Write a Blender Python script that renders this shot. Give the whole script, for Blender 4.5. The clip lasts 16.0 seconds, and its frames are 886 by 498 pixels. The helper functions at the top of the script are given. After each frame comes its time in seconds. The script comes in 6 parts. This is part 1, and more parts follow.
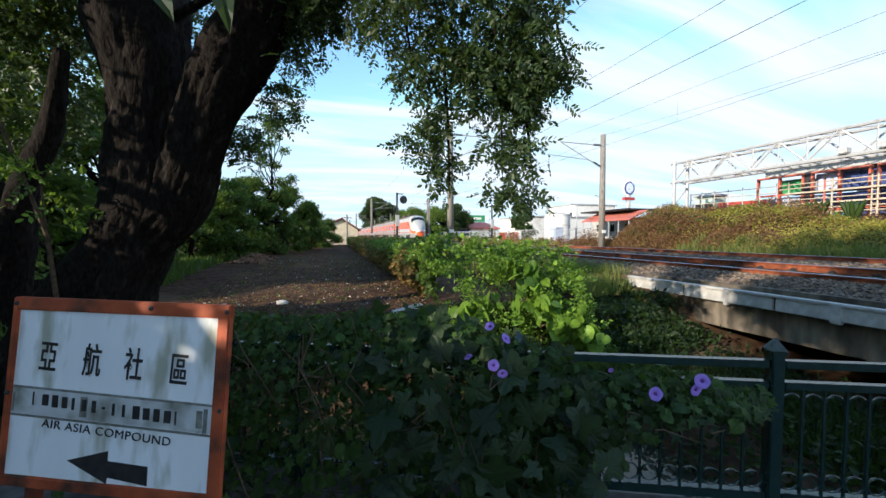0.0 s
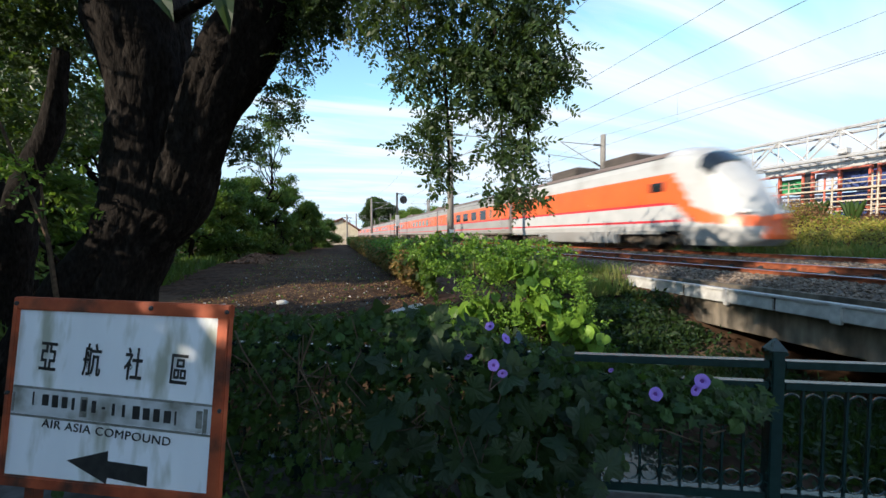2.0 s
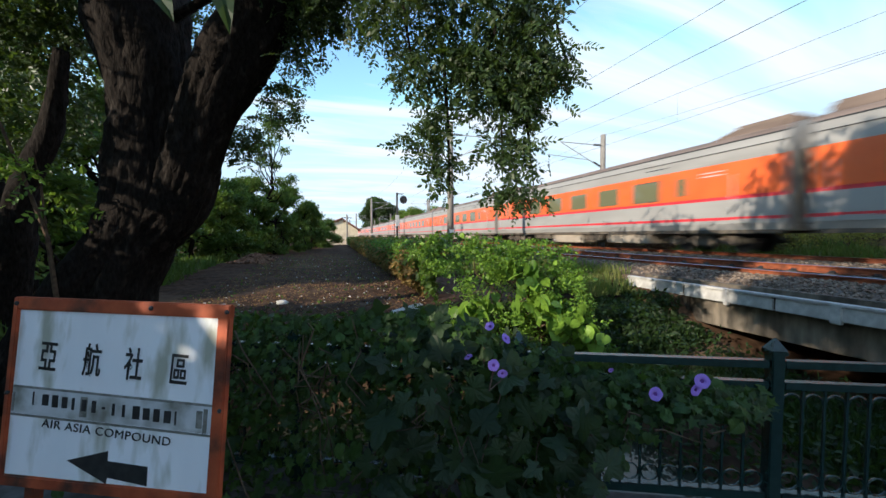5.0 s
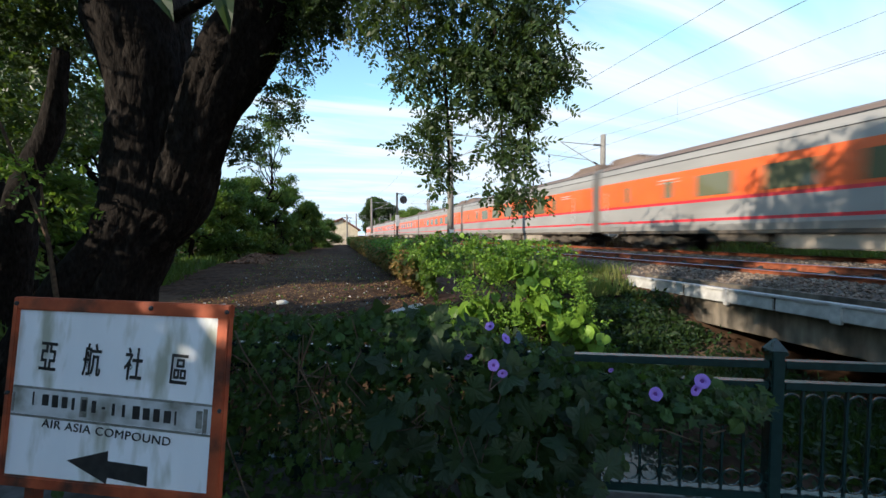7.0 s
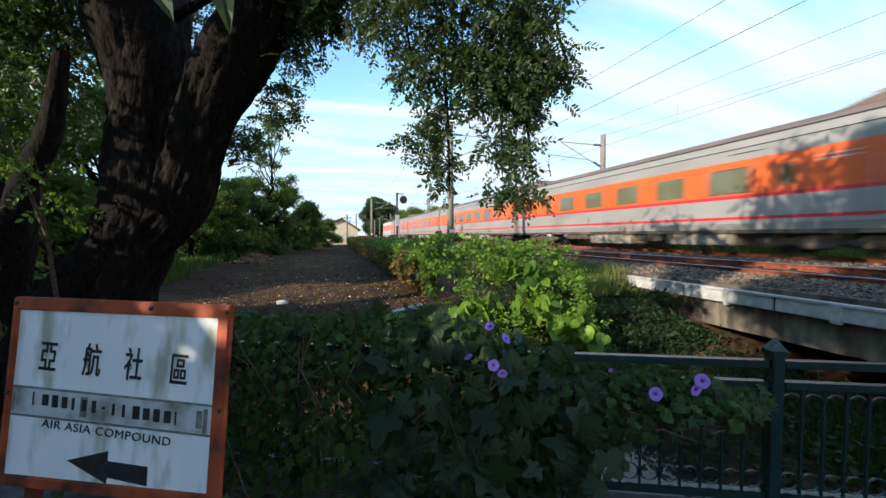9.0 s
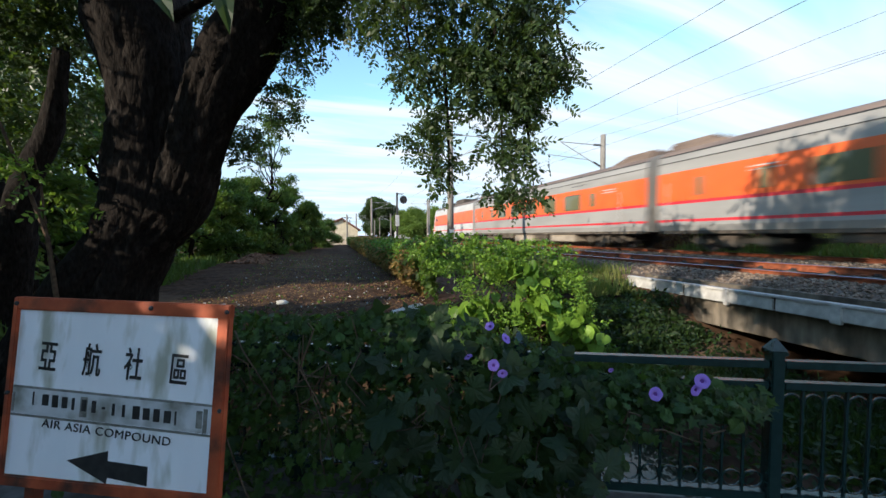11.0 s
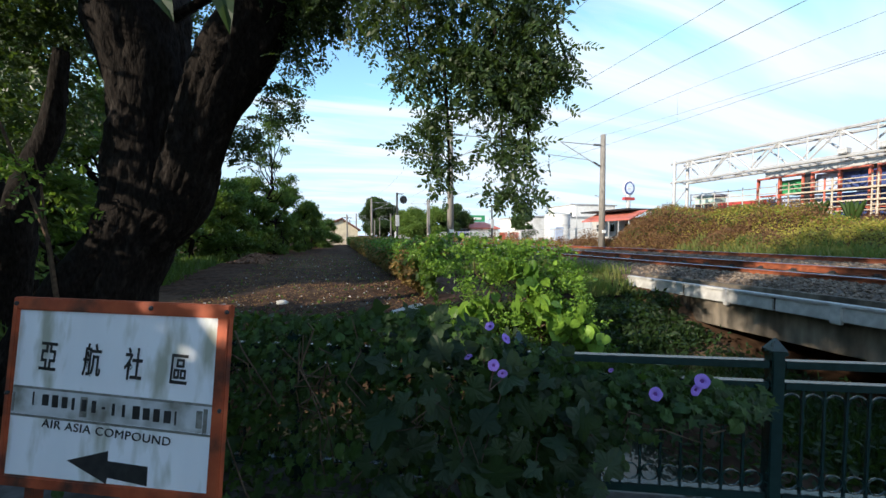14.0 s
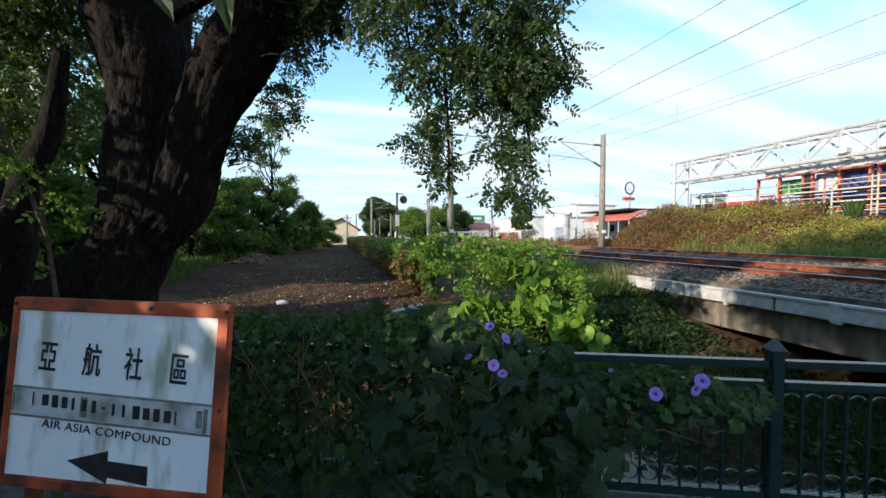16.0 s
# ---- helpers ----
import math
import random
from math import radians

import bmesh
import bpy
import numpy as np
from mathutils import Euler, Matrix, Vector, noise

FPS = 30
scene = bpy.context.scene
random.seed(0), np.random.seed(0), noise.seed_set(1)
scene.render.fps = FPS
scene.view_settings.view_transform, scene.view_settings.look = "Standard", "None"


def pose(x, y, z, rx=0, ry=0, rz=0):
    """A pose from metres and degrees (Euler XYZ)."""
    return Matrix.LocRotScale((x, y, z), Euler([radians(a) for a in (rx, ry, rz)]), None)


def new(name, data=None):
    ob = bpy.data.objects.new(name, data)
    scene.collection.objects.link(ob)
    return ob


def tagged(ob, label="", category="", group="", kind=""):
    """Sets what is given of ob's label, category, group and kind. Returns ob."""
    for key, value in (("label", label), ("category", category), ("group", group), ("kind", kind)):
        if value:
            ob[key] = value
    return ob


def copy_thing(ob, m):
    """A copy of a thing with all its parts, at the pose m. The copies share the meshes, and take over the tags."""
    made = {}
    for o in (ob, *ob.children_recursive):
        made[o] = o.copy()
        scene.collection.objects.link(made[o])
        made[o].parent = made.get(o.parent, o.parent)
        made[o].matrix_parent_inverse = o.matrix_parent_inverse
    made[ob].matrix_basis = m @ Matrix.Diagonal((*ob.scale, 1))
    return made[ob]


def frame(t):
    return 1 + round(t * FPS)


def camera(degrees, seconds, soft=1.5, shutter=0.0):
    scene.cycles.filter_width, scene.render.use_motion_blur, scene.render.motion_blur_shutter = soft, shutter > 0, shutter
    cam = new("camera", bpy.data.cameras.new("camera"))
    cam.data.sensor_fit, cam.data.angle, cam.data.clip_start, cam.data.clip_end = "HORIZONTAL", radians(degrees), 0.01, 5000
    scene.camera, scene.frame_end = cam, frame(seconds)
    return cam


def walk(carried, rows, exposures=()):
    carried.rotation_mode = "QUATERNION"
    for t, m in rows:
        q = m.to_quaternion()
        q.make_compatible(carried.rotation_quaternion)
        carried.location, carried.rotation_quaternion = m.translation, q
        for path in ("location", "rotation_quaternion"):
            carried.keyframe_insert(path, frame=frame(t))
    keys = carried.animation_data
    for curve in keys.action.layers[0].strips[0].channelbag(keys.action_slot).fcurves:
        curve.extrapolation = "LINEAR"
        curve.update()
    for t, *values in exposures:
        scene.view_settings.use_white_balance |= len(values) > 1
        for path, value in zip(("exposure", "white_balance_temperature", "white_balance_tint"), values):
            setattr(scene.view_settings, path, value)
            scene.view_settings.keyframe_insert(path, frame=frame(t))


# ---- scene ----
cam = camera(102.4, 16.0, soft=1.5, shutter=0.5)
walk(cam, [(0.0, pose(0, 0, 1.55, 87.82, 0, -17.1)), (16.0, pose(0, 0, 1.55, 87.82, 0, -17.1))])
scene.view_settings.exposure = 0.58

# ---- sky and sun: a low morning sun over the tracks' open side ----
SUN_WAY = Vector((1.0, 0.40, -0.37)).normalized()
sun = new("sun", bpy.data.lights.new("sun", "SUN"))
sun.data.energy, sun.data.angle, sun.data.color = 5.0, radians(0.53), (1.0, 0.89, 0.74)
sun.rotation_euler = SUN_WAY.to_track_quat("-Z", "Y").to_euler()

world = bpy.data.worlds.new("sky")
scene.world = world
world.use_nodes = True
wn, wl = world.node_tree.nodes, world.node_tree.links
sky = wn.new("ShaderNodeTexSky")
sky.sky_type, sky.sun_disc = "NISHITA", False
sky.sun_elevation, sky.sun_rotation = radians(19.0), radians(-111.8)
sky.air_density, sky.dust_density, sky.ozone_density = 1.1, 0.15, 1.0
back = wn["Background"]
back.inputs["Strength"].default_value = 0.208
# thin cirrus, drawn out along the wind on a flat layer overhead
coord = wn.new("ShaderNodeTexCoord")
split = wn.new("ShaderNodeSeparateXYZ")
wl.new(coord.outputs["Generated"], split.inputs[0])


def world_math(op, a, b):
    n = wn.new("ShaderNodeMath")
    n.operation = op
    for socket, v in zip(n.inputs, (a, b)):
        if isinstance(v, (int, float)):
            socket.default_value = v
        else:
            wl.new(v, socket)
    return n.outputs[0]


lift = world_math("MAXIMUM", world_math("ADD", split.outputs[2], 0.12), 0.05)
flat = wn.new("ShaderNodeCombineXYZ")
wl.new(world_math("DIVIDE", split.outputs[0], lift), flat.inputs[0])
wl.new(world_math("DIVIDE", split.outputs[1], lift), flat.inputs[1])
turn = wn.new("ShaderNodeMapping")
turn.inputs["Rotation"].default_value = (0, 0, radians(-38))
turn.inputs["Scale"].default_value = (0.5, 2.3, 1)
wl.new(flat.outputs[0], turn.inputs[0])
wisps = wn.new("ShaderNodeTexNoise")
wisps.inputs["Scale"].default_value, wisps.inputs["Detail"].default_value, wisps.inputs["Distortion"].default_value = 1.15, 10, 0.9
wl.new(turn.outputs[0], wisps.inputs["Vector"])
veil = wn.new("ShaderNodeTexNoise")
veil.inputs["Scale"].default_value, veil.inputs["Detail"].default_value = 0.35, 3
wl.new(flat.outputs[0], veil.inputs["Vector"])
ramp = wn.new("ShaderNodeValToRGB")
ramp.color_ramp.elements[0].position, ramp.color_ramp.elements[1].position = 0.49, 0.65
wl.new(world_math("ADD", world_math("ADD", world_math("MULTIPLY", wisps.outputs[0], 0.80), world_math("MULTIPLY", veil.outputs[0], 0.30)), world_math("ADD", world_math("MULTIPLY", split.outputs[0], 0.09), world_math("MULTIPLY", split.outputs[2], -0.10))), ramp.inputs[0])
cloud = wn.new("ShaderNodeMixRGB")
cloud.inputs[2].default_value = (3.25, 3.5, 3.95, 1)
wl.new(world_math("MULTIPLY", ramp.outputs[0], 0.85), cloud.inputs[0])
tone = wn.new("ShaderNodeMixRGB")
tone.blend_type = "MULTIPLY"
tone.inputs[0].default_value = 1.0
tone.inputs[2].default_value = (0.98, 1.24, 1.50, 1)
wl.new(sky.outputs[0], tone.inputs[1])
haze = wn.new("ShaderNodeMixRGB")
haze.blend_type = "DARKEN"
haze.inputs[0].default_value = 1.0
haze.inputs[2].default_value = (2.35, 3.3, 4.1, 1)
wl.new(tone.outputs[0], haze.inputs[1])
wl.new(haze.outputs[0], cloud.inputs[1])
wl.new(cloud.outputs[0], back.inputs["Color"])

# ---- materials ----


def surface(name, low, high, scale=8.0, rough=0.7, bump=0.2, metal=0.0, spots=None, spot_at=0.62, spot_scale=1.3, per="", specular=0.5, stretch=(1, 1, 1), space="Object"):
    """A worn surface: two colours over fine grain, a third in larger stains, and relief."""
    m = bpy.data.materials.new(name)
    m.use_nodes = True
    n, l = m.node_tree.nodes, m.node_tree.links
    bsdf = n["Principled BSDF"]
    tc = n.new("ShaderNodeTexCoord")
    mp = n.new("ShaderNodeMapping")
    mp.inputs["Scale"].default_value = stretch
    l.new(tc.outputs[space], mp.inputs[0])
    grain = n.new("ShaderNodeTexNoise")
    grain.inputs["Scale"].default_value, grain.inputs["Detail"].default_value = scale, 6
    l.new(mp.outputs[0], grain.inputs["Vector"])
    r = n.new("ShaderNodeValToRGB")
    r.color_ramp.elements[0].position, r.color_ramp.elements[1].position = 0.3, 0.7
    r.color_ramp.elements[0].color, r.color_ramp.elements[1].color = (*low, 1), (*high, 1)
    l.new(grain.outputs[0], r.inputs[0])
    out = r.outputs[0]
    if spots:
        big = n.new("ShaderNodeTexNoise")
        big.inputs["Scale"].default_value, big.inputs["Detail"].default_value = spot_scale, 8
        l.new(mp.outputs[0], big.inputs["Vector"])
        r2 = n.new("ShaderNodeValToRGB")
        r2.color_ramp.elements[0].position, r2.color_ramp.elements[1].position = spot_at - 0.08, spot_at + 0.08
        l.new(big.outputs[0], r2.inputs[0])
        mix = n.new("ShaderNodeMixRGB")
        l.new(r2.outputs[0], mix.inputs[0])
        l.new(out, mix.inputs[1])
        mix.inputs[2].default_value = (*spots, 1)
        out = mix.outputs[0]
    if per:
        info = n.new("ShaderNodeObjectInfo") if per == "object" else n.new("ShaderNodeNewGeometry")
        pick = info.outputs["Random"] if per == "object" else info.outputs["Random Per Island"]
        hsv = n.new("ShaderNodeHueSaturation")
        span = n.new("ShaderNodeMapRange")
        span.inputs["To Min"].default_value, span.inputs["To Max"].default_value = 0.6, 1.4
        l.new(pick, span.inputs["Value"])
        l.new(span.outputs[0], hsv.inputs["Value"])
        l.new(out, hsv.inputs["Color"])
        out = hsv.outputs[0]
    l.new(out, bsdf.inputs["Base Color"])
    bsdf.inputs["Roughness"].default_value, bsdf.inputs["Metallic"].default_value = rough, metal
    bsdf.inputs["Specular IOR Level"].default_value = specular
    if bump:
        b = n.new("ShaderNodeBump")
        b.inputs["Strength"].default_value, b.inputs["Distance"].default_value = bump, 0.02
        l.new(grain.outputs[0], b.inputs["Height"])
        l.new(b.outputs[0], bsdf.inputs["Normal"])
    return m


def foliage(name, dark, light, through_light=0.35, rough=0.5, through_tint=(0.25, 0.42, 0.04), gloss=0.22):
    """Leaves: each one its own shade between two greens, glossy on top and letting some light through."""
    m = bpy.data.materials.new(name)
    m.use_nodes = True
    n, l = m.node_tree.nodes, m.node_tree.links
    bsdf, end = n["Principled BSDF"], n["Material Output"]
    geo = n.new("ShaderNodeNewGeometry")
    r = n.new("ShaderNodeValToRGB")
    r.color_ramp.elements[0].color, r.color_ramp.elements[1].color = (*dark, 1), (*light, 1)
    l.new(geo.outputs["Random Per Island"], r.inputs[0])
    l.new(r.outputs[0], bsdf.inputs["Base Color"])
    bsdf.inputs["Roughness"].default_value = rough
    bsdf.inputs["Specular IOR Level"].default_value = gloss
    thin = n.new("ShaderNodeBsdfTranslucent")
    tint = n.new("ShaderNodeMixRGB")
    tint.inputs[0].default_value = 0.6
    l.new(r.outputs[0], tint.inputs[1])
    tint.inputs[2].default_value = (*through_tint, 1)
    l.new(tint.outputs[0], thin.inputs["Color"])
    mix = n.new("ShaderNodeMixShader")
    mix.inputs[0].default_value = through_light
    l.new(bsdf.outputs[0], mix.inputs[1])
    l.new(thin.outputs[0], mix.inputs[2])
    l.new(mix.outputs[0], end.inputs["Surface"])
    return m


SOIL = surface("soil", (0.030, 0.018, 0.012), (0.10, 0.058, 0.036), 5, 0.95, 1.0, spots=(0.11, 0.070, 0.045), spot_at=0.6, spot_scale=0.35, specular=0.04)
CONCRETE = surface("old_concrete", (0.075, 0.064, 0.050), (0.23, 0.19, 0.145), 6, 0.9, 0.4, spots=(0.045, 0.038, 0.03), spot_at=0.53, spot_scale=1.6, stretch=(1, 1, 0.3), specular=0.2)
PANEL = surface("pale_concrete", (0.34, 0.33, 0.31), (0.50, 0.485, 0.46), 9, 0.8, 0.25, spots=(0.24, 0.22, 0.19), spot_at=0.66, spot_scale=2.2)
PAVING = surface("paving", (0.06, 0.056, 0.052), (0.11, 0.105, 0.10), 14, 0.9, 0.3, spots=(0.05, 0.045, 0.04), specular=0.1)
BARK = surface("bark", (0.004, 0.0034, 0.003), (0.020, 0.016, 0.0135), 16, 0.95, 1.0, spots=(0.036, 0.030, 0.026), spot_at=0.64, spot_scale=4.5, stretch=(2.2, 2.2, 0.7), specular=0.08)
TWIG = surface("twig_bark", (0.05, 0.035, 0.025), (0.13, 0.09, 0.06), 20, 0.9, 0.3, specular=0.1)
RUST = surface("rusty_steel", (0.13, 0.040, 0.020), (0.30, 0.085, 0.038), 12, 0.85, 0.25, spots=(0.07, 0.028, 0.018), spot_at=0.6, spot_scale=3, specular=0.2)
SHINE = surface("polished_rail_head", (0.42, 0.42, 0.44), (0.62, 0.62, 0.64), 30, 0.28, 0.02, metal=1.0)
STONE = surface("ballast_stone", (0.07, 0.050, 0.037), (0.27, 0.205, 0.155), 7, 0.9, 0.4, per="island", specular=0.15)
GREEN_PAINT = surface("dark_green_paint", (0.007, 0.025, 0.024), (0.014, 0.040, 0.038), 25, 0.26, 0.08, spots=(0.05, 0.045, 0.035), spot_at=0.70, spot_scale=5)
POLE_CONC = surface("pole_concrete", (0.15, 0.135, 0.12), (0.27, 0.245, 0.215), 12, 0.85, 0.2, spots=(0.10, 0.09, 0.08), stretch=(1, 1, 0.3))
DARK_STEEL = surface("dark_steel", (0.02, 0.02, 0.022), (0.05, 0.05, 0.052), 20, 0.5, 0.1, metal=0.3)
GALV = surface("galvanised_steel", (0.38, 0.38, 0.38), (0.56, 0.56, 0.56), 14, 0.5, 0.1, metal=0.25, spots=(0.28, 0.25, 0.22), spot_at=0.68)
WHITE_WALL = surface("white_render", (0.66, 0.65, 0.62), (0.78, 0.77, 0.74), 3, 0.85, 0.1, spots=(0.5, 0.48, 0.44), spot_at=0.68, spot_scale=0.4)
ORANGE_STEEL = surface("orange_red_paint", (0.42, 0.085, 0.05), (0.58, 0.14, 0.08), 9, 0.55, 0.1, spots=(0.3, 0.10, 0.07))
RED_ROOF = surface("red_sheet_roof", (0.42, 0.10, 0.07), (0.60, 0.19, 0.14), 4, 0.6, 0.1, spots=(0.34, 0.12, 0.09), spot_scale=0.7)
LEAF_TREE = foliage("tree_leaf", (0.013, 0.027, 0.009), (0.041, 0.072, 0.020), 0.16, 0.45, gloss=0.34)
LEAF_WOOD = foliage("wood_leaf", (0.022, 0.046, 0.012), (0.078, 0.130, 0.028), 0.3)
# sunlight on bush and sapling is put into this brighter green
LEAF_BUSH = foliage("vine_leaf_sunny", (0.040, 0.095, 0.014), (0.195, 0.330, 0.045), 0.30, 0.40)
# shade on the railing vines is put into this darker green
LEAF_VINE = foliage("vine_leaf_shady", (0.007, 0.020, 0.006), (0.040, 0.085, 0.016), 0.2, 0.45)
# near-black green holds the deep shade of the canal bank
SHADE_LEAF = foliage("shade_tinted_creeper", (0.005, 0.012, 0.004), (0.022, 0.044, 0.010), 0.15, 0.55)
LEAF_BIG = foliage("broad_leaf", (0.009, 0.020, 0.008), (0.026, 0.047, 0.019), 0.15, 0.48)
GRASS = foliage("grass_blade", (0.070, 0.100, 0.025), (0.210, 0.200, 0.070), 0.35, 0.6)
DRY = foliage("dry_weed", (0.130, 0.075, 0.030), (0.30, 0.21, 0.07), 0.3, 0.7, (0.4, 0.25, 0.06))
LEAF_YELLOW = foliage("yellow_green_leaf", (0.19, 0.19, 0.034), (0.45, 0.38, 0.08), 0.35, 0.55, (0.4, 0.36, 0.05))

# ---- mesh helpers ----


def link_mesh(name, bm, material, smooth=False):
    me = bpy.data.meshes.new(name)
    bm.to_mesh(me)
    bm.free()
    for mt in material if isinstance(material, (list, tuple)) else [material]:
        me.materials.append(mt)
    if smooth:
        me.polygons.foreach_set("use_smooth", [True] * len(me.polygons))
    return new(name, me)


def part(name, bm, material, parent, label="", smooth=False):
    ob = link_mesh(name, bm, material, smooth)
    ob.parent = parent
    if label:
        ob["label"] = label
    return ob


def share(name, mesh, parent, m):
    """One more piece on a mesh that is there already."""
    ob = new(name, mesh)
    ob.parent = parent
    ob.matrix_basis = m
    return ob


def box(bm, x0, x1, y0, y1, z0, z1, bevel=0.0):
    got = bmesh.ops.create_cube(bm, size=1.0, matrix=Matrix.Translation(((x0 + x1) / 2, (y0 + y1) / 2, (z0 + z1) / 2)) @ Matrix.Diagonal((x1 - x0, y1 - y0, z1 - z0, 1)))
    if bevel:
        edges = list({e for v in got["verts"] for e in v.link_edges})
        bmesh.ops.bevel(bm, geom=edges, offset=bevel, segments=2, affect="EDGES")
    return bm


def one_box(*a, **k):
    return box(bmesh.new(), *a, **k)


def tube(bm, points, radii, sides=8, wobble=0.0, cap=True):
    """A tapered tube along points."""
    points = [Vector(p) for p in points]
    if isinstance(radii, (int, float)):
        radii = [radii] * len(points)
    rings, side = [], None
    for i, (p, r) in enumerate(zip(points, radii)):
        along = (points[min(i + 1, len(points) - 1)] - points[max(i - 1, 0)]).normalized()
        if side is None:
            side = along.orthogonal().normalized()
        side = (side - along * side.dot(along)).normalized()
        other = along.cross(side)
        ring = []
        for k in range(sides):
            a = math.tau * k / sides
            rr = r * (1 + wobble * noise.noise(Vector((math.cos(a) * 1.7, math.sin(a) * 1.7, i * 0.45)) + p * 0.6))
            ring.append(bm.verts.new(p + side * rr * math.cos(a) + other * rr * math.sin(a)))
        rings.append(ring)
    for a, b in zip(rings, rings[1:]):
        for k in range(sides):
            bm.faces.new((a[k], a[(k + 1) % sides], b[(k + 1) % sides], b[k]))
    if cap:
        bm.faces.new(rings[0][::-1])
        bm.faces.new(rings[-1])
    return bm


def one_tube(*a, **k):
    return tube(bmesh.new(), *a, **k)


def raw_mesh(name, verts, faces, material):
    me = bpy.data.meshes.new(name)
    me.from_pydata(verts, [], faces)
    for mt in material if isinstance(material, (list, tuple)) else [material]:
        me.materials.append(mt)
    return me


def spins(rng, n, droop=0.0):
    """n random turns; droop pulls the leaves' tips down."""
    d = rng.normal(size=(n, 3))
    d[:, 2] = d[:, 2] * (1 - 0.6 * droop) - droop
    d /= np.linalg.norm(d, axis=1)[:, None]
    u = rng.normal(size=(n, 3))
    u[:, 2] += 0.8
    s = np.cross(d, u)
    s /= np.linalg.norm(s, axis=1)[:, None] + 1e-9
    return np.stack([d, s, np.cross(s, d)], axis=2)


def gnarled(bm, points, radii, sides=72, rings=70, deep=0.05):
    """A thick stem with furrowed bark along a smooth line."""
    P, R = np.array(points, float), np.array(radii, float)
    n = len(P)
    ext = np.vstack([2 * P[0] - P[1], P, 2 * P[-1] - P[-2]])
    pts, rr = [], []
    for k in range(rings + 1):
        u = (n - 1) * k / rings
        i = min(int(u), n - 2)
        t = u - i
        a, b, c, d = ext[i:i + 4]
        pts.append(Vector(0.5 * ((2 * b) + (c - a) * t + (2 * a - 5 * b + 4 * c - d) * t * t + (3 * b - a - 3 * c + d) * t ** 3)))
        rr.append(R[i] + (R[i + 1] - R[i]) * t)
    loops, side, gone = [], None, 0.0
    for k, (p, r) in enumerate(zip(pts, rr)):
        along_v = (pts[min(k + 1, rings)] - pts[max(k - 1, 0)]).normalized()
        gone += (p - pts[k - 1]).length if k else 0
        side = along_v.orthogonal().normalized() if side is None else (side - along_v * side.dot(along_v)).normalized()
        other = along_v.cross(side)
        loop = []
        for j in range(sides):
            a = math.tau * j / sides
            c = Vector((math.cos(a), math.sin(a), 0))
            lumps = 0.16 * noise.noise(c * 1.1 + Vector((0, 0, gone * 0.8))) + 0.10 * noise.noise(c * 2.6 + Vector((3, 0, gone * 1.3)))
            ridge = 1 - abs(noise.noise(c * 6.5 * (0.5 + r) + Vector((0, 5, gone * 2.6)))) * 2
            fine = noise.noise(c * 17 + Vector((9, 0, gone * 7)))
            q = r * (1 + lumps) + deep * (ridge - 0.6) + 0.014 * fine
            loop.append(bm.verts.new(p + side * q * math.cos(a) + other * q * math.sin(a)))
        loops.append(loop)
    for a, b in zip(loops, loops[1:]):
        for j in range(sides):
            bm.faces.new((a[j], a[(j + 1) % sides], b[(j + 1) % sides], b[j]))
    bm.faces.new(loops[0][::-1])
    bm.faces.new(loops[-1])
    return bm


# outlines of single leaves: the tip points to +x; an index list of faces
LEAF_PLAIN = (np.array([(0, 0, 0), (0.45, 0.26, 0.07), (1, 0, -0.06), (0.45, -0.26, 0.07)]), [(0, 1, 2), (0, 2, 3)])
LEAF_HEART = (np.array([(0, 0, 0), (-0.12, 0.30, 0.06), (0.25, 0.48, 0.08), (0.65, 0.27, 0.03), (1, 0, -0.12), (0.65, -0.27, 0.03), (0.25, -0.48, 0.08), (-0.12, -0.30, 0.06), (0.4, 0, -0.03)]),
              [(0, 1, 2, 8), (8, 2, 3), (8, 3, 4), (8, 4, 5), (8, 5, 6), (0, 8, 6, 7)])
LEAF_LOBED = (np.array([(0, 0, 0), (-0.15, 0.38, 0.05), (0.2, 0.22, 0.02), (0.42, 0.62, 0.02), (0.5, 0.2, 0), (1, 0, -0.1), (0.5, -0.2, 0), (0.42, -0.62, 0.02), (0.2, -0.22, 0.02), (-0.15, -0.38, 0.05)]),
              [(0, 1, 2), (0, 2, 4), (2, 3, 4), (0, 4, 5), (0, 5, 6), (0, 6, 8), (6, 7, 8), (0, 8, 9)])
BLADE = (np.array([(0, 0.035, 0), (0, -0.035, 0), (0.55, 0.025, 0.06), (0.55, -0.025, 0.06), (1, 0, -0.05)]), [(0, 1, 3, 2), (2, 3, 4)])


